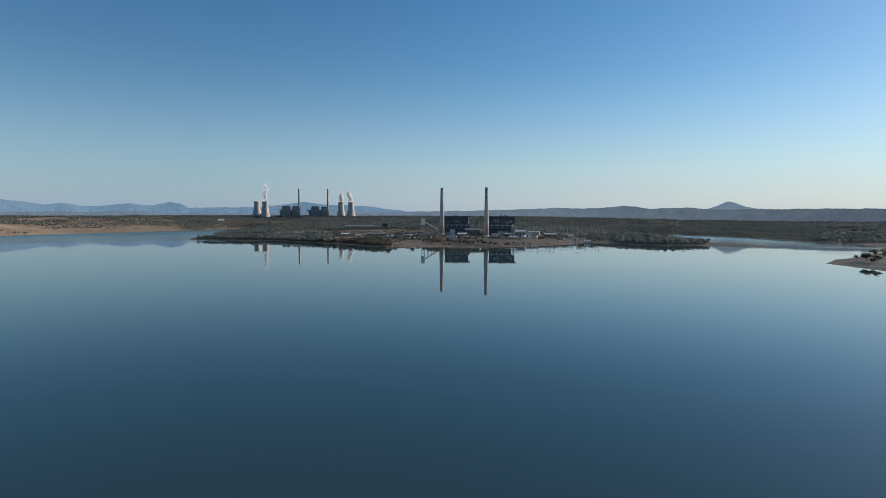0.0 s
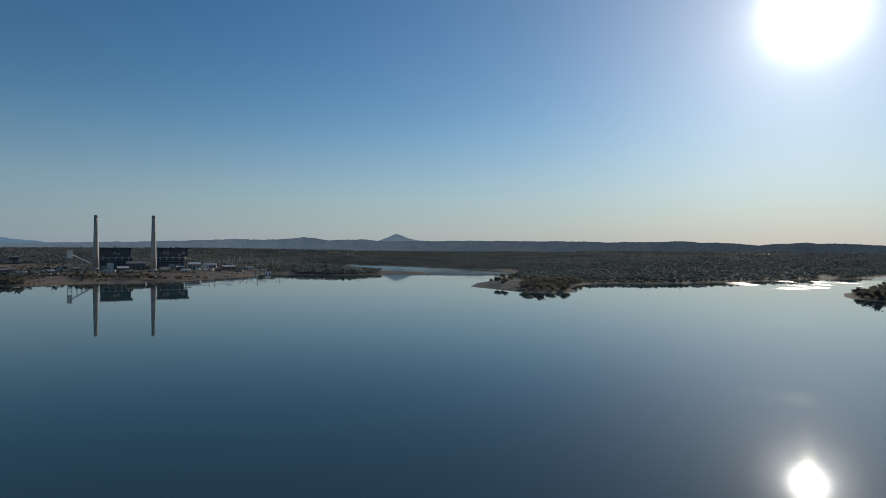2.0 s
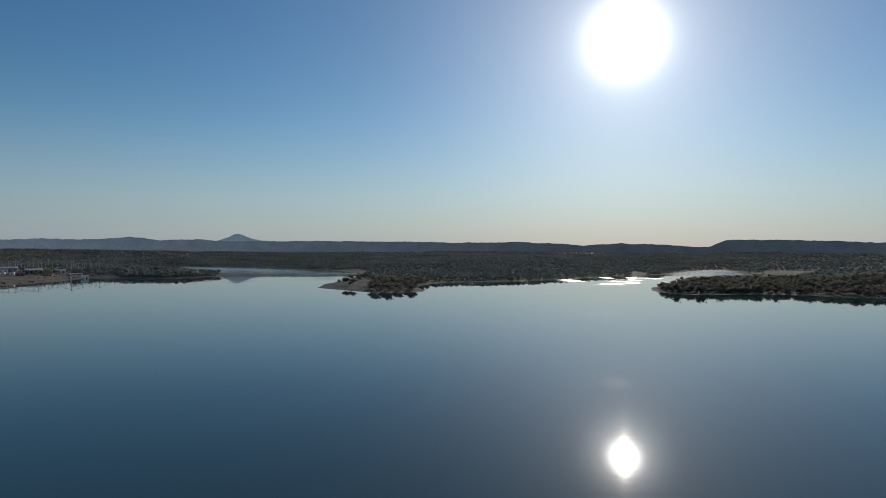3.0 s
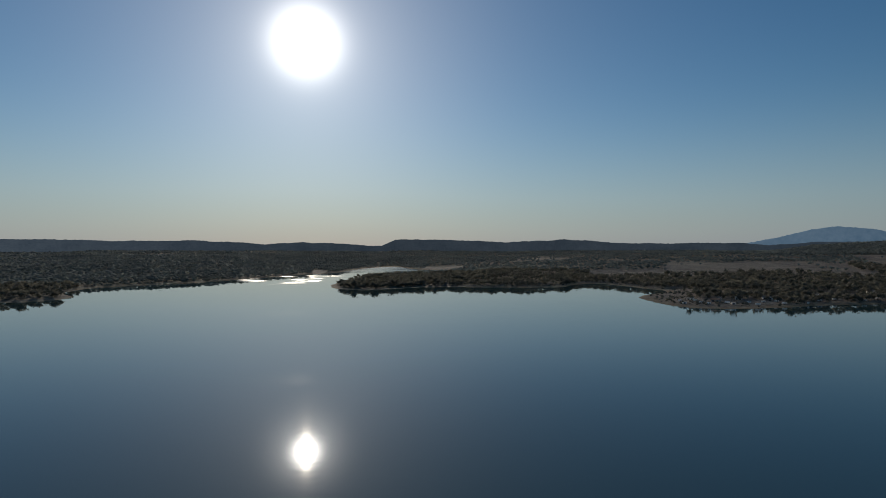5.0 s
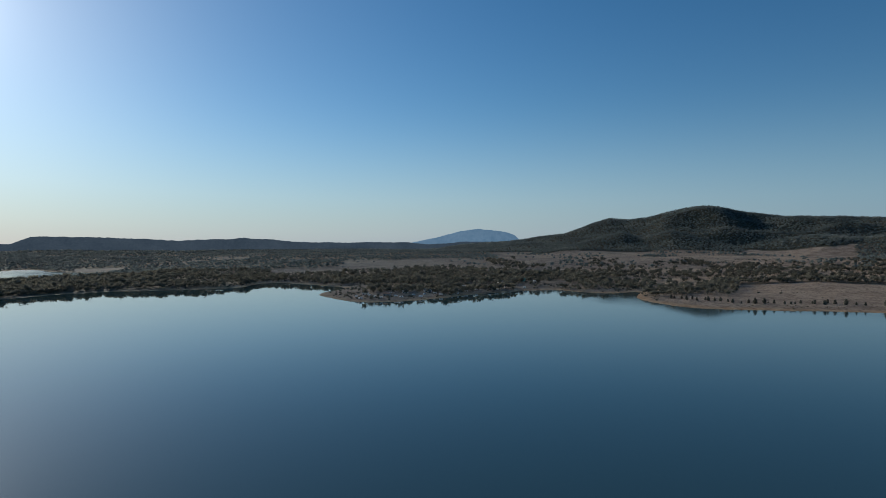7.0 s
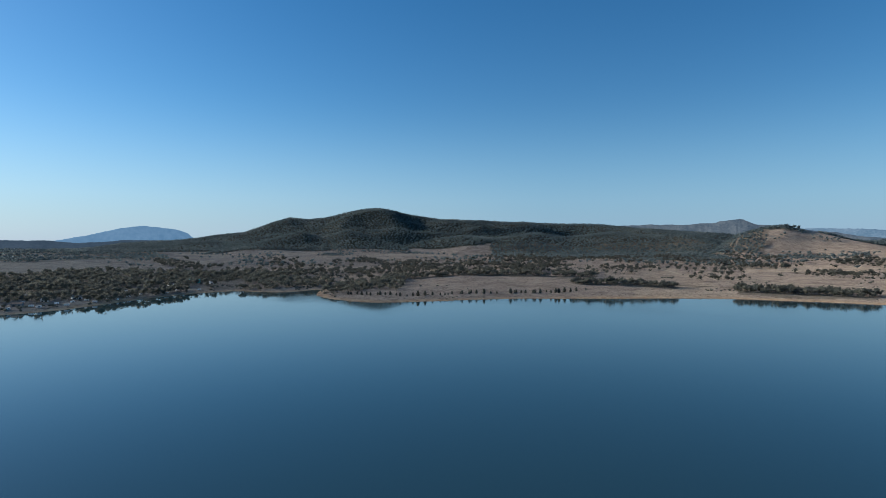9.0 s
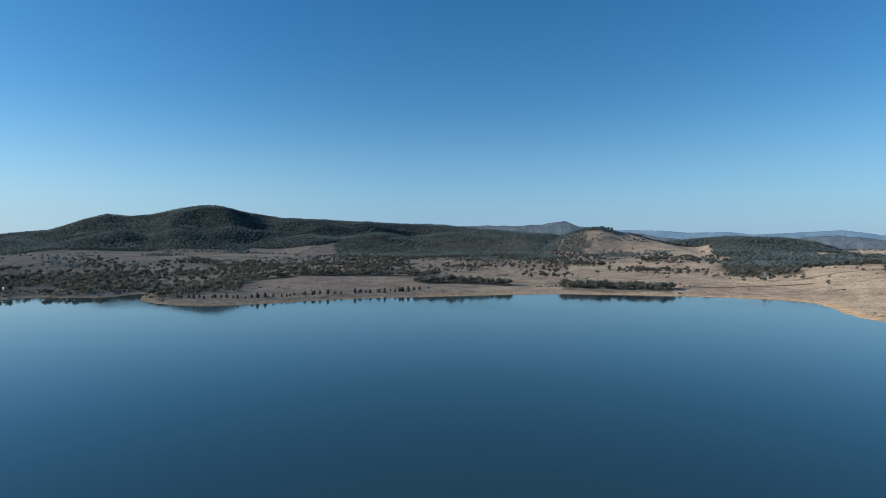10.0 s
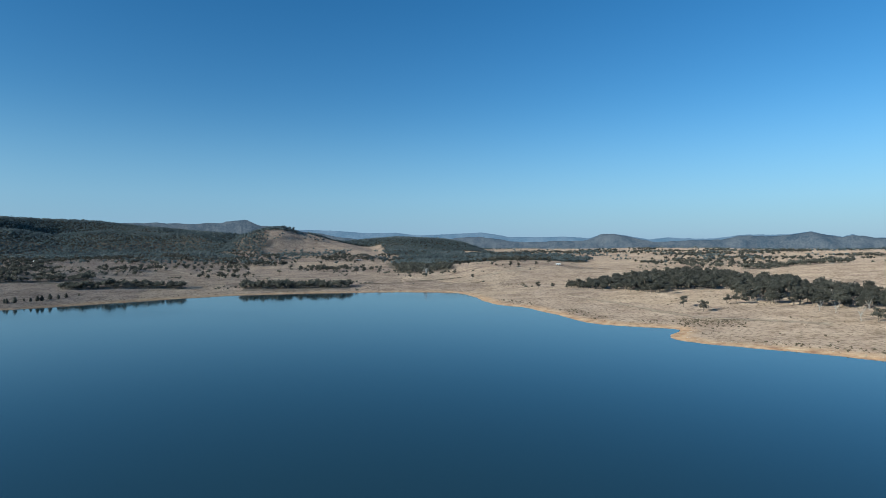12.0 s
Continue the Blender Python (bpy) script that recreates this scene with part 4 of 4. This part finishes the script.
def leaf_bits(count, centre, radius, size, pr):
    """Loose leaf clumps: bent triangles round a centre."""
    way = pr.normal(size=(count, 3))
    way /= np.linalg.norm(way, axis=1)[:, None]
    at = np.asarray(centre) + way * np.asarray(radius) * (0.72 + 0.38 * pr.random((count, 1)))
    v = (at[:, None, :] + pr.normal(size=(count, 3, 3)) * size).reshape(-1, 3)
    return v, np.arange(count * 3).reshape(-1, 3)


def merge(pieces):
    vs, fs, n = [], [], 0
    for v, f in pieces:
        vs.append(v), fs.append(f + n)
        n += len(v)
    return np.concatenate(vs), np.concatenate(fs)


def knob(r, pr):
    """A rough eight-sided core."""
    v = np.array(((1, 0, 0), (-1, 0, 0), (0, 1, 0), (0, -1, 0), (0, 0, 1), (0, 0, -1)), float) * (0.65 + 0.7 * pr.random((6, 1))) * r
    return v, np.array(((0, 2, 4), (2, 1, 4), (1, 3, 4), (3, 0, 4), (2, 0, 5), (1, 2, 5), (3, 1, 5), (0, 3, 5)))


def far_crown(seed, lobes, bits, size):
    """A crown one unit tall standing on the ground, uneven, in a few lobes with loose leaf clumps."""
    pr = np.random.default_rng(seed)
    pieces = []
    wide, top = pr.uniform(0.24, 0.40), pr.uniform(0.52, 0.62)
    for k in range(lobes):
        a, out = pr.random() * 6.28, wide * 0.55 * (k > 0)
        c = np.array([math.cos(a) * out, math.sin(a) * out, top + pr.uniform(-0.12, 0.16) * (k > 0)])
        v, f = knob(wide * (0.85 if lobes == 1 else 0.62), pr)
        pieces.append((v + c, f))
        pieces.append(leaf_bits(bits // lobes, c, (wide * 0.85, wide * 0.85, 0.27), size, pr))
    t = 0.025
    pieces.append((np.array([(t, 0, -0.05), (-t, t, -0.05), (-t, -t, -0.05), (pr.uniform(-0.05, 0.05), 0, 0.5)]), np.array([(0, 1, 3), (1, 2, 3), (2, 0, 3)])))
    return merge(pieces)


def plant(name, places, sizes, protos, mat, label, category, seed, widen=(0.85, 1.25)):
    """One object of many plants."""
    pr = np.random.default_rng(seed)
    kind = pr.integers(0, len(protos), len(places))
    vs, fs, n = [], [], 0
    for k, (pv, pf) in enumerate(protos):
        at, h = places[kind == k], sizes[kind == k]
        if not len(at):
            continue
        a, w = pr.random(len(at)) * 6.283, h * pr.uniform(*widen, len(at))
        x = (pv[None, :, 0] * np.cos(a)[:, None] - pv[None, :, 1] * np.sin(a)[:, None]) * w[:, None] + at[:, None, 0]
        y = (pv[None, :, 0] * np.sin(a)[:, None] + pv[None, :, 1] * np.cos(a)[:, None]) * w[:, None] + at[:, None, 1]
        z = pv[None, :, 2] * h[:, None] + at[:, None, 2]
        v = np.stack([x, y, z], -1).reshape(-1, 3)
        f = (pf[None] + (np.arange(len(at)) * len(pv))[:, None, None]).reshape(-1, 3) + n
        vs.append(v), fs.append(f)
        n += len(v)
    ob = mesh_object(name, np.concatenate(vs), np.concatenate(fs), mat)
    ob.data.polygons.foreach_set("use_smooth", np.ones(len(ob.data.polygons), bool))
    return tagged(ob, label, category, kind="stuff")


def scatter(b0, b1, r0, r1, gap, share, seed, edge=8.0, low=1.2):
    """Places on land in a sector, on a jittered lattice, thinned into clumps; x, y, z."""
    pr = np.random.default_rng(seed)
    bs = np.radians(np.array([b0 - 2, b1 + 2]))
    corner = np.array([(math.sin(b) * r, math.cos(b) * r) for b in np.linspace(bs[0], bs[1], 9) for r in (r0 * 0.95, r1 * 1.05)])
    (xa, ya), (xb, yb) = corner.min(0), corner.max(0)
    gx, gy = np.meshgrid(np.arange(xa, xb, gap), np.arange(ya, yb, gap))
    x, y = gx.ravel() + pr.uniform(-0.55, 0.55, gx.size) * gap, gy.ravel() + pr.uniform(-0.55, 0.55, gx.size) * gap
    r, b = np.hypot(x, y), np.degrees(np.arctan2(x, y))
    b = np.where(b < -100, b + 360, b)
    warp = min(1.0, (b1 - b0) / 14.0)
    bw, rw = b + warp * 0.9 * rolling(x, y, 170, 2, 41), r + min(70, (r1 - r0) * 0.12) * rolling(x, y, 140, 2, 47)
    clump = (rolling(x, y, max(70, gap * 6.5), 3, seed % 17) * 0.42 + 0.5) * 0.75 + 0.25 * pr.random(x.size)
    keep = (bw > b0) & (bw < b1) & (rw > r0) & (rw < r1) & (clump < share)
    x, y = x[keep], y[keep]
    s = inland(x, y)
    z = land(x, y, s)
    ok = (s > edge) & (z > low)
    return np.stack([x[ok], y[ok], z[ok] - 0.25], -1)


MID = [far_crown(50 + k, 3, 45, 0.075) for k in range(9)]
LOW = [far_crown(80 + k, 1, 11, 0.125) for k in range(9)]
DISTANT = [far_crown(140 + k, 1, 4, 0.14) for k in range(9)]
near_spots, mid_spots, far_spots = [], [], []
CLEAR = ((-0.11, 1962, 24), (4.27, 1886, 24), (3.0, 2000, 95), (6.5, 2000, 65), (-1.5, 1930, 45), (13.4, 1835, 30), (0.5, 1985, 80), (9, 2000, 40))
for k, (b0, b1, r0, r1, gap, share) in enumerate(WOODS):
    at = scatter(b0, b1, r0, r1, gap, share, 100 + k, 3.0 if b1 < 97 else 7.0, 0.8)
    for b, r, wide in CLEAR:
        cx, cy = spot(b, r)
        at = at[np.hypot(at[:, 0] - cx, at[:, 1] - cy) > wide]
    (far_spots if r1 > 3200 and b1 < 116 else mid_spots).append(at)
mid_spots, far_spots = np.concatenate(mid_spots), np.concatenate(far_spots)
pr = np.random.default_rng(3)
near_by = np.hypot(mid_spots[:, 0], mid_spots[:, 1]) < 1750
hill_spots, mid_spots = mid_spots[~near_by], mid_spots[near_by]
plant("hill_woodland", hill_spots, pr.triangular(7, 10, 16, len(hill_spots)), LOW, HAZED_LEAF, "gum forest on the hills and flats, haze painted blue-grey", "woodland", 12, (1.4, 2.1))
plant("woodland", mid_spots, pr.triangular(6, 10, 18, len(mid_spots)), MID, LEAF, "olive grey gum woodland around the lake", "woodland", 4, (0.95, 1.5))
plant("far_woodland", far_spots, pr.triangular(6, 9, 14, len(far_spots)), DISTANT, HAZED_LEAF, "gum forest on the far plain, haze painted blue-grey", "woodland", 5, (1.5, 2.2))


def gum(seed, tall, crown_wide, name="gum_tree", label="spreading grey-green gum tree with a short pale trunk", dead=False, group="gum trees"):
    """A trunk that forks into limbs, each with clumps of leaves at its end."""
    r = random.Random(seed)
    pr = np.random.default_rng(seed)
    t = thing(name, label, "tree", group)
    wood = DEAD if dead else BARK
    fork = tall * r.uniform(0.28, 0.38)
    lean = Vector((r.uniform(-0.6, 0.6), r.uniform(-0.6, 0.6), fork))
    bm = bar((0, 0, -0.6), lean * 0.5, tall * 0.030, tall * 0.024, 7)
    part("trunk", bar(lean * 0.5, lean, tall * 0.024, tall * 0.02, 7, bm), wood, t)
    pieces = []
    limbs = r.randint(7, 9)
    for k in range(limbs):
        a = 2 * math.pi * (k + r.uniform(-0.3, 0.3)) / limbs
        out, up = crown_wide * r.uniform(0.25, 0.85), tall * r.uniform(0.42, 0.92)
        if k == 0:
            out, up = out * 0.3, tall * 0.9
        end = Vector((math.cos(a) * out, math.sin(a) * out, up))
        knee = lean.lerp(end, 0.5) + Vector((0, 0, tall * 0.05))
        bm = bar(lean, knee, tall * 0.014, tall * 0.010, 5)
        bm = bar(knee, end, tall * 0.010, tall * 0.003, 5, bm)
        if dead:
            for j in range(3):
                p = knee.lerp(end, 0.3 * j + 0.2)
                bar(p, p + Vector((r.uniform(-1, 1), r.uniform(-1, 1), r.uniform(0.3, 1))) * tall * 0.13, tall * 0.006, tall * 0.002, 4, bm)
        part("limb", bm, wood, t)
        size = crown_wide * r.uniform(0.38, 0.58)
        v, f = blob(size * 0.62, 0.6, 0.75, pr)
        pieces.append((v + np.array(end), f))
        pieces.append(leaf_bits(70, end, (size, size, size * 0.75), 0.5, pr))
    if not dead:
        v, f = merge(pieces)
        crown = mesh_object("crown", v, f, LEAF, t)
    return t


def pine(seed, tall):
    r, pr = random.Random(seed), np.random.default_rng(seed)
    t = thing("young_tree", "young dark bushy tree in a row by the shore", "tree", "shore row")
    part("trunk", bar((0, 0, -0.4), (0, 0, tall * 0.8), tall * 0.03, tall * 0.008, 6), BARK, t)
    pieces = []
    for k in range(5):
        s = k / 4.0
        rad = tall * 0.40 * (1 - 0.5 * s)
        v, f = blob(rad * 0.8, 0.5, 0.8, pr)
        pieces.append((v + np.array((0, 0, tall * (0.24 + 0.54 * s))), f))
        pieces.append(leaf_bits(34, (0, 0, tall * (0.26 + 0.54 * s)), (rad, rad, rad * 0.7), 0.26, pr))
    v, f = merge(pieces)
    mesh_object("crown", v, f, LEAF, t)
    return t


gums = [gum(11, 15, 5.6), gum(12, 13, 5.0), gum(13, 17, 6.4), gum(14, 11, 4.6), gum(15, 14, 6.0)]
deads = [gum(31, 15, 6.0, "dead_tree", "bare bleached dead gum tree", True, "dead trees"), gum(32, 13, 5.0, "dead_tree", "bare bleached dead gum tree", True, "dead trees")]
pines = [pine(21, 6.5), pine(22, 5.2)]
used = set()


def stand(kinds, bearing, metres, scale=1.0, sink=0.2):
    k = rng.randrange(len(kinds))
    m = site(bearing, metres, sink, rng.uniform(0, 360)) @ Matrix.Scale(scale, 4)
    if kinds[k].name not in used:
        used.add(kinds[k].name)
        kinds[k].matrix_world = m
        return kinds[k]
    o = copy_thing(kinds[k], m)
    o.scale = (scale, scale, scale)
    return o


# single trees over the dry grass of the near shore, and the open edge of the wood behind them
for b, r, s in ((208.1, 738, 1.05), (206.4, 770, 0.8), (210.0, 800, 0.85), (210.7, 806, 0.95), (196.0, 1020, 0.9), (197.0, 1030, 1.0), (198.0, 1010, 1.0),
                (193.2, 1060, 0.8), (194.6, 1045, 0.75), (220.8, 700, 1.1), (221.8, 690, 1.2), (211.4, 812, 0.9), (205.0, 905, 0.8)):
    stand(gums, b, r, s)
for b, r, s in ((219.7, 700, 1.1), (216.9, 770, 0.9), (213.7, 880, 1.1), (218.0, 760, 0.9), (220.2, 800, 1.0), (203.2, 930, 0.8), (217.5, 900, 1.0)):
    stand(deads, b, r, s)
WOOD_FRONT = ((195.8, 1040), (198, 1010), (201, 955), (203.5, 900), (206, 945), (209.6, 985), (211.6, 825), (215, 812), (218.8, 795), (224, 800))
WOOD_BACK = ((195.8, 1050), (199, 1150), (203, 1300), (207, 1420), (209.8, 1400), (212, 1190), (215, 1180), (217, 1100), (219, 1020), (224, 930))
wood = scatter(194, 223, 740, 1460, 12.0, 0.78, 311)
wb, wr = np.degrees(np.arctan2(wood[:, 0], wood[:, 1])) % 360, np.hypot(wood[:, 0], wood[:, 1])
front = np.interp(wb, [p[0] for p in WOOD_FRONT], [p[1] for p in WOOD_FRONT])
deep = np.interp(wb, [p[0] for p in WOOD_BACK], [p[1] for p in WOOD_BACK])
wood = wood[(wr > front) & (wr < deep) & (wb > 196)]
order = np.argsort(np.hypot(wood[:, 0], wood[:, 1]))
for i in order[:210]:
    stand(gums, math.degrees(math.atan2(wood[i, 0], wood[i, 1])) % 360, math.hypot(wood[i, 0], wood[i, 1]), rng.choice((0.6, 0.75, 0.85, 0.95, 1.05, 1.3)) * rng.uniform(0.92, 1.08))
rest = wood[order[210:]]
NEAR = [far_crown(120 + k, 4, 120, 0.055) for k in range(8)]
plant("wood", rest, pr.triangular(7, 11, 20, len(rest)), NEAR, LEAF, "thick gum wood behind the dry paddock", "woodland", 6)
# single gums over the dry plain
for b, r, s in ((166.6, 1135, 1.0), (167.2, 1140, 0.9), (168.3, 1130, 1.1), (169.1, 1135, 0.95), (171.2, 1500, 1.0), (172.6, 1480, 1.1), (173.3, 1490, 0.9),
                (175.4, 1420, 1.1), (176.1, 1440, 1.0), (177.6, 1400, 0.9), (163.0, 1520, 1.0), (164.2, 1560, 0.9), (165.1, 1500, 1.1), (161.4, 1460, 0.8),
                (159.8, 1580, 1.0), (186.8, 1240, 0.8), (190.5, 1380, 0.9), (191.3, 1400, 0.8), (193.0, 1430, 0.9), (194.2, 1500, 0.9), (188.7, 1420, 0.7),
                (147.5, 1610, 1.1), (148.3, 1600, 1.0), (149.0, 1620, 1.1), (143.4, 1640, 1.0), (139.2, 1590, 1.0), (136.5, 1660, 0.9)):
    stand(gums, b, r, s)
# the row of young trees along the shore
for k in range(52):
    b = 128.6 + 23.0 * k / 51.0 + rng.uniform(-0.2, 0.2)
    if rng.random() < 0.18 and k > 6:
        continue
    r = np.interp(b, (128.5, 131, 134, 137.5, 141, 145.5, 149, 152), (985, 955, 940, 958, 985, 1005, 1022, 1055)) + rng.uniform(-8, 8)
    stand(pines, b, r, rng.uniform(0.75, 1.5))

# ---- shrubs, stones, tracks ----


def tuft(seed):
    p = np.random.default_rng(seed)
    v, f = blob(0.5, 0.7, 0.7, p)
    return merge([(v + np.array((0, 0, 0.3)), f), leaf_bits(6, (0, 0, 0.4), (0.6, 0.6, 0.4), 0.2, p)])


TUFT = [tuft(200 + k) for k in range(4)]
edge_line = [scatter(187, 223, 520, 900, 5.0, 0.62, 401, 9, 0.6), scatter(126, 187, 880, 1250, 8.0, 0.42, 402, 9, 0.6),
             scatter(206.0, 212.5, 636, 700, 2.8, 0.50, 403, 14, 0.6), scatter(186.5, 192, 1075, 1180, 5.0, 0.5, 404, 14, 0.6)]
tufts = np.concatenate(edge_line)
ts = inland(tufts[:, 0], tufts[:, 1])
tb = np.degrees(np.arctan2(tufts[:, 0], tufts[:, 1])) % 360
tr = np.hypot(tufts[:, 0], tufts[:, 1])
tufts = tufts[((ts > 15) & (ts < 34) & (pr.random(len(ts)) < 0.8)) | ((tb > 206) & (tb < 211.5) & (tr > 640) & (tr < 695)) | ((tb > 186.5) & (tb < 192) & (tr > 1070))
              | (pr.random(len(ts)) < 0.03)]
plant("shrubs", tufts, pr.triangular(0.5, 0.9, 2.2, len(tufts)), TUFT, SHRUB, "low dry brown shrubs along the shore", "shrubs", 8, (1.0, 1.8))
scrub = np.concatenate([scatter(b0, b1, r0, r1, gap, share, 500 + k) for k, (b0, b1, r0, r1, gap, share) in enumerate((
    (128, 186, 1080, 2300, 12, 0.26), (-24, 16, 1540, 2400, 11, 0.45), (66, 128, 900, 1700, 11, 0.42), (66, 82, 1480, 2150, 11, 0.6), (186, 212, 1000, 2200, 12, 0.2)))])
plant("scrub", scrub, pr.uniform(1.5, 4.5, len(scrub)), TUFT, LEAF, "scattered dark scrub on the dry plain", "shrubs", 9, (1.0, 1.6))
paddock = np.concatenate([scatter(b0, b1, r0, r1, gap, share, 540 + k) for k, (b0, b1, r0, r1, gap, share) in enumerate((
    (112, 150, 1300, 2100, 19, 0.40), (140, 192, 1350, 2500, 20, 0.36), (190, 222, 1650, 3300, 22, 0.34)))])
plant("paddock_trees", paddock, pr.triangular(7, 11, 17, len(paddock)), MID, LEAF, "scattered olive gum trees on the dry paddocks", "woodland", 14, (1.0, 1.6))
stones = scatter(205.5, 222, 530, 640, 2.2, 2.0, 601, 5, 0.4)
ss = inland(stones[:, 0], stones[:, 1])
stones = stones[(np.abs(ss - 11 - 3 * rolling(stones[:, 0], stones[:, 1], 30, 2, 3)) < 1.5) & (pr.random(len(stones)) < 0.35)]
STONE = []
for k in range(3):
    STONE.append(blob(0.6, 0.6, 0.6, np.random.default_rng(700 + k)))
plant("stones", stones + np.array((0, 0, 0.3)), pr.uniform(0.5, 1.3, len(stones)), STONE, ROCK, "pale stones strewn along the clay bank", "stones", 10)


def track(name, line, wide, label, mat=TRACK):
    """A worn dirt track laid over the ground."""
    pts = []
    for (a, ra), (b, rb) in zip(line, line[1:]):
        for k in range(24):
            pts.append(spot(a + (b - a) * k / 24.0, ra + (rb - ra) * k / 24.0))
    pts = np.array(pts)
    along = np.gradient(pts, axis=0)
    along /= np.linalg.norm(along, axis=1)[:, None]
    side = np.stack([-along[:, 1], along[:, 0]], -1)
    rows = []
    for o in (-1.0, -0.33, 0.33, 1.0):
        q = pts + side * o * wide / 2
        rows.append(np.stack([q[:, 0], q[:, 1], land(q[:, 0], q[:, 1]) + 0.45], -1))
    v = np.stack(rows, 1)
    n, k = v.shape[:2]
    i, j = np.meshgrid(np.arange(n - 1), np.arange(k - 1), indexing="ij")
    a = i * k + j
    return tagged(mesh_object(name, v.reshape(-1, 3), np.stack([a, a + 1, a + k + 1, a + k], -1).reshape(-1, 4), mat), label, "track", kind="structure")


track("track", ((157.5, 1830), (158.6, 1600), (160.2, 1480), (163.5, 1400), (168, 1330), (176, 1290)), 7, "pale dirt track across the dry plain")
track("track", ((183, 1150), (187, 1230), (191, 1330), (195, 1420), (199, 1500)), 6, "pale dirt track over the grassy rise")
track("track", ((140, 1560), (146, 1620), (153, 1700), (157.5, 1830)), 6, "pale dirt track across the dry plain")

track("track", ((149, 1250), (155, 1215), (161, 1195), (168, 1200), (176, 1215), (182, 1240), (186, 1275)), 9, "dark graded earth bank across the dry plain", SHRUB)
track("track", ((184.5, 1330), (188, 1395), (192, 1440), (196, 1475), (200, 1500)), 8, "brown cutting along the grassy rise", RUST)
track("track", ((122, 1330), (128, 1420), (134, 1500), (140, 1560)), 6, "pale dirt track across the dry plain")
track("track", ((196, 905), (200, 830), (204, 735), (208, 700), (213, 690), (218, 665)), 5, "faint dirt track along the paddock")

# ---- the camping ground and farm buildings ----


caravans = []


def caravan(bearing, metres, turn):
    if caravans:
        return copy_thing(caravans[0], site(bearing, metres, 0.0, turn))
    c = thing("caravan", "small white caravan parked under trees", "caravan", "parked caravans", site(bearing, metres, 0.0, turn))
    part("body", box(-3.2, 3.2, -1.2, 1.2, 0.6, 3.0, 0.3), WHITE, c)
    part("window", box(-1.2, 1.4, -1.25, -1.15, 1.6, 2.4), GLASS, c)
    part("hitch", box(3.2, 4.6, -0.15, 0.15, 0.6, 0.8), STEEL, c)
    for x in (-0.8, 0.8):
        for y in (-1.15, 1.15):
            w = part("wheel", lathe([(0.2, -0.12), (0.42, -0.12), (0.42, 0.12), (0.2, 0.12)], 10), SOOT, c)
            w.matrix_local = pose(x, y, 0.42, 90)
    caravans.append(c)
    return c


for b, r, w, d, h, wall_mat, roof_mat, label in (
        (99.5, 985, 10, 7, 3.4, WHITE, CLAD_PALE, "small white cabin at the camping ground"),
        (101.6, 960, 12, 8, 3.6, CLAD_PALE, RUST, "brown-roofed cabin at the camping ground"),
        (103.4, 1010, 9, 7, 3.2, WHITE, WHITE, "small white cabin under trees"),
        (105.6, 1040, 14, 8, 3.6, WHITE, CLAD_PALE, "long white amenities block at the camping ground"),
        (107.4, 1060, 10, 7, 3.4, RUST, RUST, "brown cabin at the camping ground"),
        (109.0, 1120, 12, 9, 3.8, WHITE, WHITE, "white shed behind the camping ground"),
        (114.7, 1330, 22, 12, 5.0, TEAL, TEAL, "large shed with teal sheeting"),
        (112.8, 1260, 12, 8, 3.6, WHITE, CLAD_PALE, "white cottage near the teal shed"),
        (116.2, 1290, 10, 8, 3.6, CLAD_PALE, WHITE, "grey cottage near the teal shed"),
        (88.0, 1560, 16, 9, 4.0, WHITE, WHITE, "white shed near the inlet"),
        (195.1, 1480, 10, 6, 3.4, WHITE, WHITE, "white shed on the grassy rise"),
        (148.9, 2000, 20, 10, 4.5, WHITE, CLAD_PALE, "pale homestead on the plain"),
        (154.7, 2080, 18, 10, 4.5, CLAD_PALE, RUST, "brown-roofed homestead on the plain"),
        (175.6, 2040, 18, 10, 4.5, WHITE, RUST, "farmhouse below the bare knoll")):
    shed(b, r, w, d, h, wall_mat, roof_mat, label, rng.uniform(-30, 30), name="cabin" if w < 15 else "shed", doors=2, sink=0.3)
for b, r in ((98.6, 955), (100.4, 935), (102.5, 945), (104.2, 965), (106.3, 1005), (107.9, 1030), (110.4, 1090), (111.6, 1130), (222.3, 735), (118.8, 1195), (99.0, 925), (99.9, 960), (101.0, 925),
             (101.9, 990), (103.0, 935), (104.9, 950), (105.3, 985), (106.9, 985), (108.6, 1015), (109.4, 1060), (112.4, 1110), (113.2, 1150), (115.1, 1165)):
    caravan(b, r, rng.uniform(0, 180))
